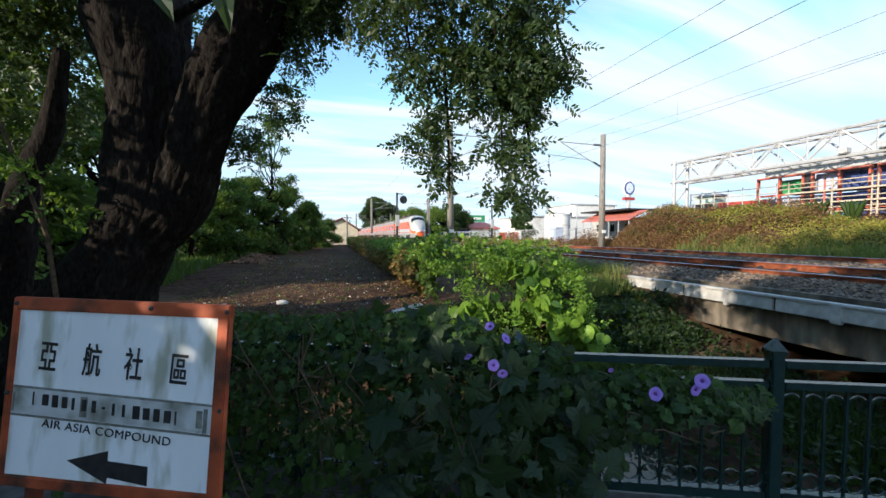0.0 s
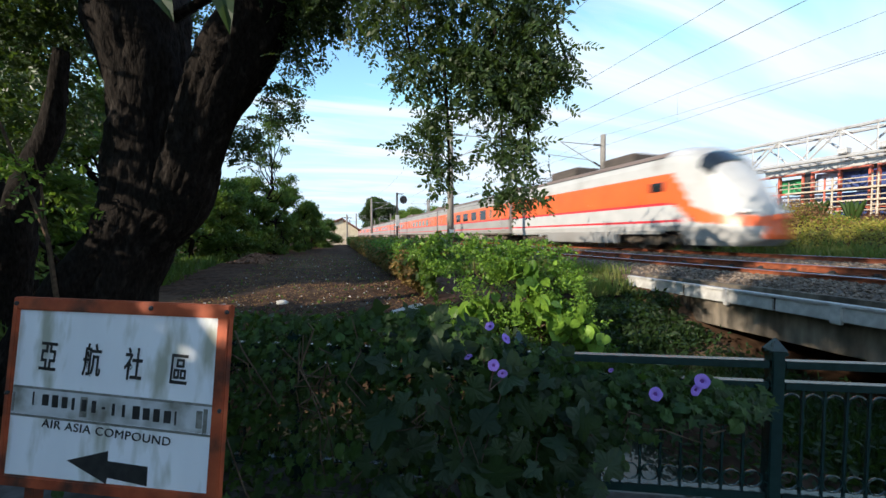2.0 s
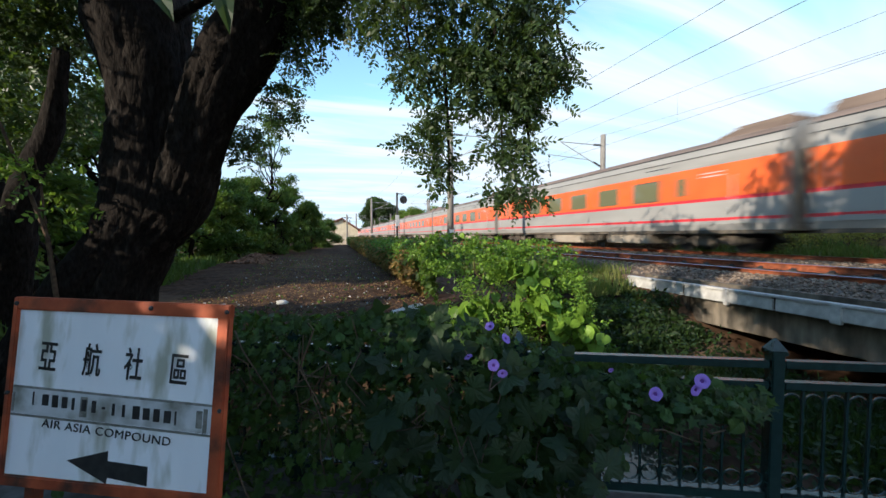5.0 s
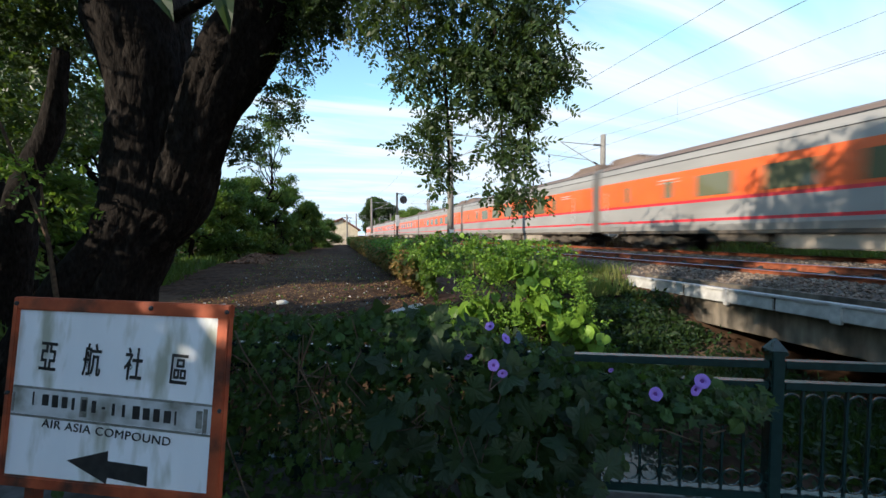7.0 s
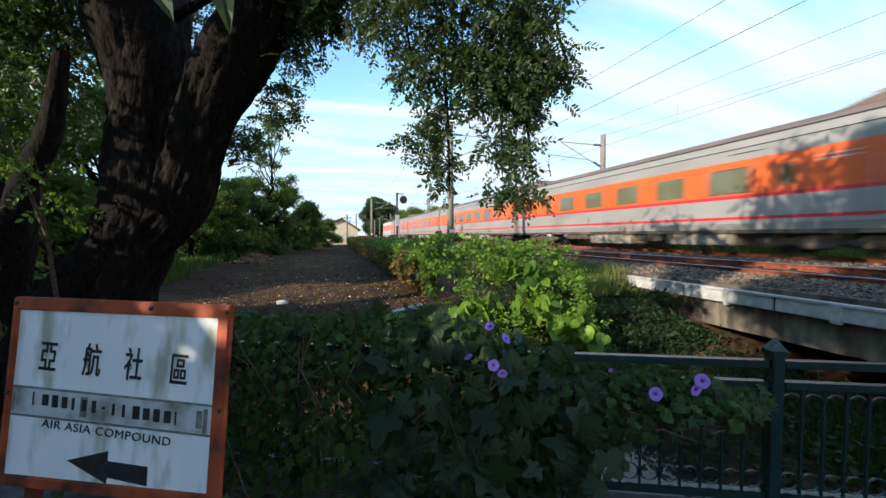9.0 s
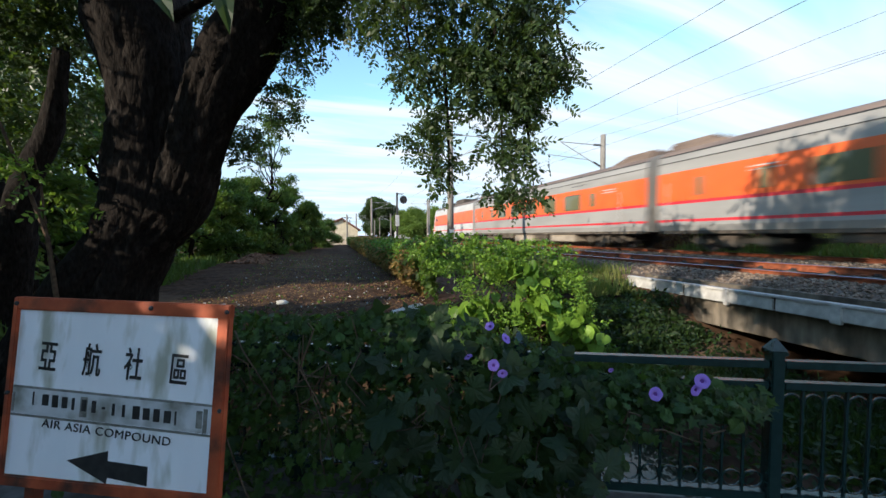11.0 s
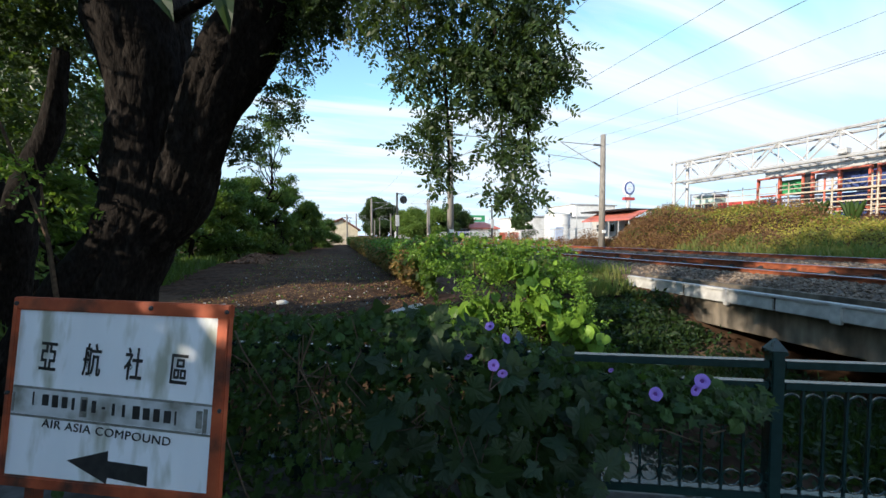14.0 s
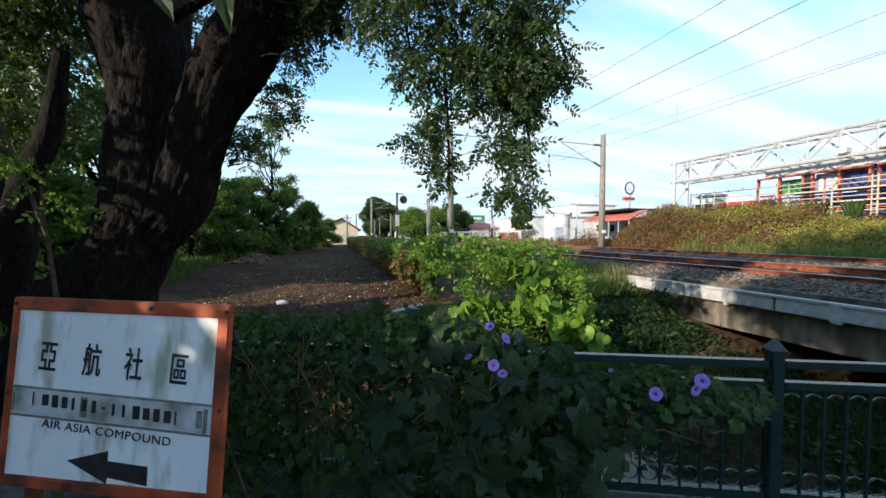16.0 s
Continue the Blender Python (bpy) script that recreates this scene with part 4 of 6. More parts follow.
for k in range(-2, 3):
    x0, x1 = k * BAY + 0.036, (k + 1) * BAY - 0.036
    for z0, z1 in ((0.860, 0.90), (0.750, 0.789), (0.150, 0.198)):
        part("rail", one_box(x0, x1, -0.024, 0.024, z0, z1, bevel=0.005), GREEN_PAINT, fence)
    n = 11
    for j in range(n):
        x = x0 + (x1 - x0) * (j + 1) / (n + 1)
        if picket_mesh is None:
            o = part("picket", one_box(-0.0055, 0.0055, -0.0055, 0.0055, 0.198, 0.760), GREEN_PAINT, fence)
            o.matrix_basis, picket_mesh = Matrix.Translation((x, 0, 0)), o.data
            bm = bmesh.new()
            r = (x1 - x0) / (n + 1) / 2 - 0.007
            tube(bm, [(r * math.cos(a), 0, r * math.sin(a)) for a in np.linspace(0, math.tau, 15)], 0.0055, 5)
            o = part("ring", bm, GREEN_PAINT, fence)
            o.matrix_basis, ring_mesh = Matrix.Translation((x - r - 0.007, 0, 0.255)), o.data
            bm = bmesh.new()
            tube(bm, [(r * math.cos(a), 0, 1.2 * r * math.sin(a)) for a in np.linspace(0, math.pi, 9)], 0.0055, 5)
            o = part("arch", bm, GREEN_PAINT, fence)
            o.matrix_basis, arch_mesh = Matrix.Translation((x - r - 0.007, 0, 0.67)), o.data
            step_x = r + 0.007
        else:
            share("picket", picket_mesh, fence, Matrix.Translation((x, 0, 0)))
            share("ring", ring_mesh, fence, Matrix.Translation((x - step_x, 0, 0.255)))
            share("arch", arch_mesh, fence, Matrix.Translation((x - step_x, 0, 0.67)))
    share("ring", ring_mesh, fence, Matrix.Translation((x1 - step_x, 0, 0.255)))
    part("kerb", one_box(x0 - 0.05, x1 + 0.05, -0.09, 0.09, 0.015, 0.07, bevel=0.01), PAVING, fence)

# sign board leaning against the railing
SIGN_WHITE = surface("sign_white", (0.78, 0.81, 0.86), (0.86, 0.88, 0.92), 5, 0.5, 0.05, spots=(0.40, 0.41, 0.34), spot_at=0.60, spot_scale=5.5, stretch=(1.6, 1, 0.5))
SIGN_TAPE = surface("sign_strip", (0.46, 0.48, 0.50), (0.60, 0.62, 0.64), 14, 0.55, 0.1, spots=(0.20, 0.20, 0.17), spot_at=0.57, spot_scale=6)
SIGN_RUST = surface("rusty_orange_frame", (0.26, 0.045, 0.014), (0.46, 0.095, 0.032), 12, 0.7, 0.25, spots=(0.05, 0.018, 0.010), spot_at=0.56, spot_scale=5)
SIGN_GRIME = surface("sign_grime", (0.10, 0.10, 0.085), (0.26, 0.26, 0.24), 40, 0.8, 0.1)
INK = surface("black_sign_paint", (0.008, 0.009, 0.010), (0.03, 0.03, 0.03), 30, 0.6, 0.0)
sign = tagged(new("sign"), "white notice board with rusty orange frame leaning by the railing", "sign")
sign.matrix_basis = Matrix.Translation((-0.770, 1.58, 0.963)) @ pose(0, 0, 0, 0, 0, -23.1) @ pose(0, 0, 0, -6.0, 0, 0) @ pose(0, 0, 0, 0, 1.0, 0)
part("board", one_box(-0.425, 0.405, -0.006, 0.010, -0.315, 0.305), SIGN_WHITE, sign)
for name, a in (("frame_top", (-0.447, 0.438, -0.014, 0.014, 0.298, 0.346)), ("frame_bottom", (-0.447, 0.438, -0.014, 0.014, -0.346, -0.306)), ("frame_side", (-0.447, -0.424, -0.016, 0.012, -0.346, 0.346)), ("frame_side", (0.393, 0.438, -0.016, 0.012, -0.346, 0.346))):
    part(name, one_box(*a, bevel=0.004), SIGN_RUST, sign)
for bx, bz in ((-0.432, 0.322), (0.428, 0.322), (0.425, -0.02), (-0.434, -0.01), (0.13, 0.324), (0.425, -0.326)):
    bm = bmesh.new()
    bmesh.ops.create_uvsphere(bm, u_segments=8, v_segments=5, radius=0.009, matrix=pose(bx, -0.014, bz))
    part("bolt", bm, DARK_STEEL, sign)
bm = one_box(-0.420, 0.396, -0.009, -0.006, -0.048, 0.048)
for v in bm.verts:
    v.co.z -= 0.046 + 0.027 * v.co.x
part("strip", bm, SIGN_TAPE, sign, "worn grey adhesive strip")
for z0 in (0.049, -0.054):
    bm = one_box(-0.420, 0.396, -0.0095, -0.006, z0 - 0.004, z0 + 0.003)
    for v in bm.verts:
        v.co.z -= 0.046 + 0.027 * v.co.x
    part("strip_edge", bm, SIGN_GRIME, sign, "grimy edge of the strip")
for bx, bz, w, h in ((0.345, -0.058, 0.024, 0.030), (0.368, -0.062, 0.016, 0.042), (-0.412, -0.042, 0.010, 0.035), (-0.115, -0.045, 0.030, 0.036)):
    part("torn_patch", one_box(bx - w / 2, bx + w / 2, -0.0102, -0.0085, bz - h, bz + h, bevel=0.0008), SIGN_GRIME, sign)
for lx in (-0.34, 0.34):
    part("leg", one_box(lx - 0.02, lx + 0.02, 0.012, 0.05, -0.98, 0.3, bevel=0.004), SIGN_RUST, sign)


def lettering(body, x, z, size, wide=1.0, thick=0.0, slope=0.0, gap=1.0):
    c = bpy.data.curves.new("lettering", "FONT")
    c.body, c.size, c.align_x, c.align_y = body, size, "CENTER", "CENTER"
    c.extrude, c.offset, c.space_character = 0.0008, thick, gap
    c.materials.append(INK)
    o = new("lettering", c)
    o.parent = sign
    o.matrix_basis = Matrix.Translation((x, -0.0088, z)) @ pose(0, 0, 0, 90, 0, 0) @ pose(0, 0, 0, 0, 0, slope) @ Matrix.Diagonal((wide, 1, 1, 1))
    return o


for ch, x, z in (("亞", -0.283, 0.121), ("航", -0.098, 0.116), ("社", 0.072, 0.110), ("區", 0.253, 0.102)):
    lettering(ch, x, z, 0.124, 0.62, 0.0012, -2.5)
lettering("AIR ASIA COMPOUND", -0.020, -0.129, 0.042, 1.16, 0.0, -3.2, 1.10)
for k in range(15):
    x, zc = -0.330 + 0.0415 * k, -0.027 - 0.0023 * k
    h, w = ((0.024, 0.005), (0.020, 0.026), (0.022, 0.024), (0.020, 0.022), (0.021, 0.010), (0.021, 0.019), (0.021, 0.016), (0.004, 0.012), (0.021, 0.010), (0.021, 0.010))[k] if k < 10 else ((0.023, 0.028), (0.020, 0.026), (0.022, 0.024), (0.021, 0.026), (0.024, 0.006))[k - 10]
    part("text_bar", one_box(x, x + w, -0.0108, -0.0088, zc - h, zc + h), INK, sign)
bm = bmesh.new()
outline = [(-0.165, -0.238), (-0.003, -0.193), (-0.002, -0.228), (0.158, -0.235), (0.160, -0.300), (0.001, -0.284), (-0.001, -0.306)]
f = bm.faces.new([bm.verts.new((x, -0.0085, z)) for x, z in outline])
got = bmesh.ops.extrude_face_region(bm, geom=[f])
bmesh.ops.translate(bm, verts=[v for v in got["geom"] if isinstance(v, bmesh.types.BMVert)], vec=(0, 0.003, 0))
bmesh.ops.recalc_face_normals(bm, faces=bm.faces)
part("arrow", bm, INK, sign, "black arrow")

# climbing plants over the railing
rng = np.random.default_rng(31)


def along(s, off, z):
    """A place by the railing: metres along it, off it and up."""
    return FENCE_M @ Vector((s, off, z))


def vine_points(n, s0, s1, top, low, off0, off1, skew=1.0):
    s = rng.uniform(s0, s1, n)
    t = np.array([top(v) for v in s])
    b = np.array([low(v) for v in s])
    z = b + (t - b) * rng.uniform(0, 1, n) ** skew
    round_off = np.sqrt(np.clip(1 - ((z - b) / (t - b + 1e-6)) ** 4, 0.05, 1))
    o = off0 + (off1 - off0) * rng.uniform(0, 1, n)
    o = o * round_off
    return np.array([along(a, c, d) for a, c, d in zip(s, o, z)])


def vine_top(s):
    base = float(np.interp(s, [-2.6, -1.3, -0.9, -0.5, -0.25, 0.0, 0.2, 0.5, 0.9, 1.2], [1.06, 1.08, 1.10, 1.10, 1.04, 0.98, 0.90, 0.82, 0.80, 0.76]))
    return base + 0.05 * noise.noise(Vector((s * 4, 1, 0))) + 0.03 * noise.noise(Vector((s * 11, 1, 0)))


def vine_low(s):
    return float(np.interp(s, [-3, 0.15, 0.35, 0.55, 0.75, 1.2], [0.0, 0.0, 0.30, 0.56, 0.66, 0.70]))


def facing(rng, n, droop=0.6, spread=0.5):
    """Leaves that hang with their upper sides turned to the open side of the railing."""
    out = []
    nrm = np.array(FENCE_M.to_3x3() @ Vector((0, -1, 0)))
    for _ in range(n):
        up = nrm * rng.uniform(0.5, 1.2) + np.array((0, 0, rng.uniform(0.1, 0.9))) + rng.normal(size=3) * spread * 0.5
        up /= np.linalg.norm(up)
        tip = np.array((0, 0, -droop)) + rng.normal(size=3) * spread
        tip -= up * tip.dot(up)
        tip /= np.linalg.norm(tip)
        out.append(np.stack([tip, np.cross(up, tip), up], axis=1))
    return np.array(out)


vines = tagged(new("vines"), "dense climbing vines covering the canal railing, shade put into their green", "vines")


def vine_part(name, pts, size, shape, material, face_out=True, droop=0.6, spread=0.5):
    n = len(pts)
    o = new(name, leaves_mesh(name, pts, size * rng.uniform(0.6, 1.25, n), facing(rng, n, droop, spread) if face_out else spins(rng, n, droop), shape, material))
    o.parent = vines
    tagged(o, kind="stuff")
    return o


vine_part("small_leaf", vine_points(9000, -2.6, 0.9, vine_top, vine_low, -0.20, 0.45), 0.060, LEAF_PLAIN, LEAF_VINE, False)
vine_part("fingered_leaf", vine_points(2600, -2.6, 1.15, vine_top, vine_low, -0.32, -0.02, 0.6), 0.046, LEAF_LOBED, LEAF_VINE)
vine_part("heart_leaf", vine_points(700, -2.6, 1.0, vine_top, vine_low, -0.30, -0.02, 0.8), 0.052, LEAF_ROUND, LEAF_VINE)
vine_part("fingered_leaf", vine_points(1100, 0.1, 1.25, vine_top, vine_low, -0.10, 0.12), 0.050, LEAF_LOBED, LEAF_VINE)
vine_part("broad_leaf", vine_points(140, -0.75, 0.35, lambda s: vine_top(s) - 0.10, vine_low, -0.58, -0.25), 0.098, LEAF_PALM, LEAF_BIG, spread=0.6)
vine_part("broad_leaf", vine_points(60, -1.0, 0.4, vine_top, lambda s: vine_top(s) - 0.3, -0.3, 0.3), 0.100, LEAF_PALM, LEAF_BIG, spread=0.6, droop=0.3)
bm = bmesh.new()
for k in range(46):
    s = rng.uniform(-2.0, 0.9)
    a, b = along(s, rng.uniform(-0.4, 0.1), vine_top(s) * rng.uniform(0.7, 1.02)), along(s + rng.normal() * 0.25, rng.uniform(-0.45, 0.0), max(vine_low(s), vine_top(s) * rng.uniform(0.0, 0.6)))
    limb(bm, rng, a, b, 0.004, 0.003, knots=6, sides=4, bend=0.12)
tagged(part("stem", bm, TWIG, vines), kind="stuff")

PURPLE = foliage("morning_glory_petal", (0.30, 0.17, 0.66), (0.42, 0.26, 0.80), 0.3, 0.6, (0.5, 0.3, 0.8))
THROAT = surface("flower_throat", (0.10, 0.02, 0.22), (0.16, 0.04, 0.30), 30, 0.7, 0.0)


def flower(place, r, turn_z, tilt):
    f = tagged(new("flower"), "purple funnel-shaped morning glory flower on the vine", "flower", group="flowers on the vine")
    f.matrix_basis = Matrix.Translation(place) @ pose(0, 0, 0, 90 + tilt, 0, turn_z)
    bm = bmesh.new()
    rings = []
    for rad, z in ((0.10, -0.75), (0.16, -0.45), (0.30, -0.12), (0.70, 0.02), (1.0, -0.03)):
        rings.append([bm.verts.new((r * rad * (1 + (0.03 * math.cos(5 * a) if rad > 0.5 else 0)) * math.cos(a), r * rad * (1 + (0.03 * math.cos(5 * a) if rad > 0.5 else 0)) * math.sin(a), r * (z + (0.05 * math.cos(5 * a) if rad > 0.9 else 0)))) for a in np.linspace(0, math.tau, 20, endpoint=False)])
    for a, b in zip(rings, rings[1:]):
        for k in range(20):
            bm.faces.new((a[k], a[(k + 1) % 20], b[(k + 1) % 20], b[k]))
    part("petals", bm, PURPLE, f, smooth=True)
    bm = bmesh.new()
    bmesh.ops.create_cone(bm, cap_ends=True, segments=12, radius1=0.13 * r, radius2=0.27 * r, depth=0.3 * r, matrix=pose(0, 0, -0.25 * r))
    part("throat", bm, THROAT, f)
    part("stalk", one_tube([(0, 0, -0.7 * r), (0.1 * r, 0, -1.4 * r), (0.2 * r, -0.4 * r, -2.2 * r)], 0.003, 5), TWIG, f)


for place, r, tz, tilt in (((1.43, 1.27, 0.81), 0.046, -17, -10), ((1.64, 1.21, 0.87), 0.048, -30, -15), ((1.63, 1.23, 0.82), 0.044, -5, 5), ((0.69, 1.46, 0.96), 0.038, -15, -15), ((0.83, 1.61, 1.03), 0.040, 30, -35),
                           ((0.77, 1.68, 1.08), 0.036, -50, -40), ((0.61, 1.57, 0.97), 0.030, 10, 35), ((0.73, 1.45, 0.92), 0.034, -20, 20), ((1.41, 1.53, 0.83), 0.022, -20, 20)):
    flower(place, r * 0.70, tz, tilt)

# bush over the far bank, small vine leaves above and large heart-shaped leaves in front
rng = np.random.default_rng(41)
bush = tagged(new("bush"), "bright green sunlit bush with large heart-shaped leaves and vines", "bush")
b_blobs = [blob((2.76, 5.95, 1.31), 0.8, 0.8, 0.28), blob((3.72, 5.09, 0.47), 0.5, 0.5, 0.45), blob((2.42, 5.94, 1.16), 0.95, 0.9, 0.42), blob((2.44, 8.13, 1.08), 0.7, 1.0, 0.5), blob((3.60, 5.79, 1.15), 0.8, 0.7, 0.33), blob((3.92, 5.47, 0.91), 0.5, 0.6, 0.33), blob((2.71, 5.61, 0.44), 0.9, 0.8, 0.65), blob((3.42, 4.97, 0.23), 0.8, 0.6, 0.6), blob((2.09, 5.37, 0.05), 0.5, 0.5, 0.35),
           blob((3.42, 4.54, -0.10), 0.5, 0.4, 0.45), blob((2.27, 4.88, -0.36), 0.8, 0.5, 0.5), blob((2.78, 4.29, -0.61), 0.8, 0.4, 0.5), blob((3.95, 4.75, -0.20), 0.40, 0.35, 0.5)]


def clumps(rng, blobs, many, part_of):
    """Small tufts over the skin of larger blobs, with hollows between them."""
    out = []
    for x, y, z, rx, ry, rz in blobs:
        d = rng.normal(size=(many, 3))
        d /= np.linalg.norm(d, axis=1)[:, None]
        for a, b, c in d * rng.uniform(0.55, 1.05, many)[:, None]:
            k = part_of * rng.uniform(0.7, 1.25)
            out.append((x + a * rx, y + b * ry, z + c * rz, rx * k, ry * k, max(rz, 0.35) * k))
    return out


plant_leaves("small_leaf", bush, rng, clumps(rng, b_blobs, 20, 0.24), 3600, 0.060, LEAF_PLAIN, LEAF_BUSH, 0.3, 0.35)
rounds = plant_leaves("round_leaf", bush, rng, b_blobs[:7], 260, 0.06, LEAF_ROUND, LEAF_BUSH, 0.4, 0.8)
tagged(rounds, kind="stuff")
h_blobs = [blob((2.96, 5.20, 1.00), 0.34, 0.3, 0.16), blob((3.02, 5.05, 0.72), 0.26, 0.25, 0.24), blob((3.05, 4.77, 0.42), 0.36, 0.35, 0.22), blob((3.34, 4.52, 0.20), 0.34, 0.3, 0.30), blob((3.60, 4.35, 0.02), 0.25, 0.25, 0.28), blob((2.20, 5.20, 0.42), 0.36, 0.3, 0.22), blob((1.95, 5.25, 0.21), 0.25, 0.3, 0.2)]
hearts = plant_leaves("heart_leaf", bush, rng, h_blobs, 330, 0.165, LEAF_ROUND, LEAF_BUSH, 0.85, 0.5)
tagged(hearts, kind="stuff")
bm = bmesh.new()
root = Vector((3.3, 5.9, -0.3))
for x, y, z, *_ in b_blobs + h_blobs:
    limb(bm, rng, root, (x, y, z), 0.03, 0.008, knots=5, sides=6)
part("branch", bm, TWIG, bush)


# ---- grass and weeds ----
def blades(name, x0, x1, y0, y1, n, height, material, label, z_of=ground_z, thin=1.0, seed=1, keep=None, shape=BLADE, cat="grass"):
    rng = np.random.default_rng(seed)
    xs, ys = rng.uniform(x0, x1, n), rng.uniform(y0, y1, n)
    if keep:
        sel = np.array([keep(x, y) for x, y in zip(xs, ys)])
        xs, ys = xs[sel], ys[sel]
        n = len(xs)
    p = np.stack([xs, ys, [z_of(x, y) - 0.02 for x, y in zip(xs, ys)]], 1)
    d = rng.normal(size=(n, 3)) * 0.35
    d[:, 2] = 1
    d /= np.linalg.norm(d, axis=1)[:, None]
    u = rng.normal(size=(n, 3))
    s = np.cross(d, u)
    s /= np.linalg.norm(s, axis=1)[:, None]
    t = np.stack([d, s * thin, np.cross(s, d)], axis=2)
    ob = new(name, leaves_mesh(name, p, height * rng.uniform(0.4, 1.2, n), t, shape, material))
    return tagged(ob, label, cat, kind="stuff")


blades("grass", 5.0, 6.9, 6.3, 13.5, 7000, 0.42, GRASS, "tall sunlit grass beside the ballast", seed=51, keep=lambda x, y: x > 5.0 + 0.05 * (y - 6) and not (x > 6.4 and y < 6.9), z_of=lambda x, y: max(ground_z(x, y), 0.25))
blades("grass", 2.6, 6.8, 13, 45, 7000, 0.5, GRASS, "tall grass along the tracks", seed=52, thin=1.6)
blades("grass", 4.6, 6.7, 0.2, 5.0, 5200, 0.34, SHADE_LEAF, "grass on the canal bank under the bridge", seed=53, keep=lambda x, y: noise.noise(Vector((x, y, 2))) > -0.25)
blades("grass", -9, -3.2, 5.6, 16, 8000, 0.45, LEAF_WOOD, "green grass at the foot of the trees", seed=54, thin=1.3, keep=lambda x, y: x < -3.4 - 0.12 * y and noise.noise(Vector((x * 0.6, y * 0.6, 2))) > -0.2)
blades("grass", -9.5, -3.4, 16, 40, 9000, 0.5, LEAF_WOOD, "green grass along the dirt lot", seed=55, thin=2.0, keep=lambda x, y: x < -3.6 - 0.11 * y)


# rank growth on the shaded canal banks, the shade put into its leaf colour
rng = np.random.default_rng(57)


def bank_cover(x0, x1, y0, y1, n, size, lift_m, material, label, shape=LEAF_PLAIN):
    xs, ys = rng.uniform(x0, x1, n), rng.uniform(y0, y1, n)
    z = np.minimum(0.18, np.array([ground_z(x, y) for x, y in zip(xs, ys)])) + lift_m * rng.uniform(0, 1, n) ** 1.5
    o = new("creepers", leaves_mesh("creepers", np.stack([xs, ys, z], 1), size * rng.uniform(0.6, 1.3, n), spins(rng, n, 0.4), shape, material))
    tagged(o, label, "creepers", kind="stuff")


bank_cover(3.6, 6.45, 4.6, 6.4, 9000, 0.12, 0.22, SHADE_LEAF, "creepers on the steep canal bank, shade put into their green")
bank_cover(1.2, 4.0, 4.5, 6.2, 2600, 0.12, 0.4, SHADE_LEAF, "creepers on the steep canal bank, shade put into their green")
bank_cover(3.4, 6.6, 0.3, 4.6, 7000, 0.09, 0.35, SHADE_LEAF, "low green weeds in the canal bed")
bank_cover(-3.6, 2.2, 5.3, 24, 6000, 0.05, 0.03, DRY, "dead brown leaves scattered over the earth")
bank_cover(-3.6, 2.3, 6.0, 30, 900, 0.10, 0.14, LEAF_WOOD, "small green weeds sprouting on the earth")
bank_cover(-3.5, 1.5, 4.7, 5.8, 2400, 0.10, 0.3, SHADE_LEAF, "creepers along the lot edge, shade put into their green")


# ---- vine-grown wall between the lot and the tracks ----
rng = np.random.default_rng(61)
wall = tagged(link_mesh("wall_boundary", one_box(2.35, 2.55, 9.8, 62, -0.3, 1.15, bevel=0.02), CONCRETE), "low concrete wall overgrown with vines", "wall", kind="structure")
vine_wall = tagged(new("wall_vines"), "green and dry brown vines hanging over a low wall", "vines")


def wall_leaves(name, y0, y1, n, size, material, lowest, highest):
    ys = y0 + (y1 - y0) * rng.uniform(0, 1, n) ** 1.4
    a = rng.uniform(0, 1, n)
    top = np.array([highest + 0.30 * noise.noise(Vector((0, y * 0.7, 0))) for y in ys])
    z = lowest + (top - lowest) * a
    x = 2.30 - 0.35 * rng.uniform(0, 1, n) * np.sin(np.pi * np.clip(a, 0, 1)) + np.where(a > 0.85, rng.uniform(0, 0.6, n), 0)
    o = new(name, leaves_mesh(name, np.stack([x, ys, z], 1), size * rng.uniform(0.6, 1.3, n), spins(rng, n, 0.6), LEAF_PLAIN, material))
    o.parent = vine_wall
    tagged(o, kind="stuff")


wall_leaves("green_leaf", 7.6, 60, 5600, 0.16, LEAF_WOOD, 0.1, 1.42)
# brighter leaves near the top carry the sunlight in their colour
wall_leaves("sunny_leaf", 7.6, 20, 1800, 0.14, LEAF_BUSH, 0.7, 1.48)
wall_leaves("dry_leaf", 9.0, 46, 8000, 0.17, DRY, 0.0, 1.3)

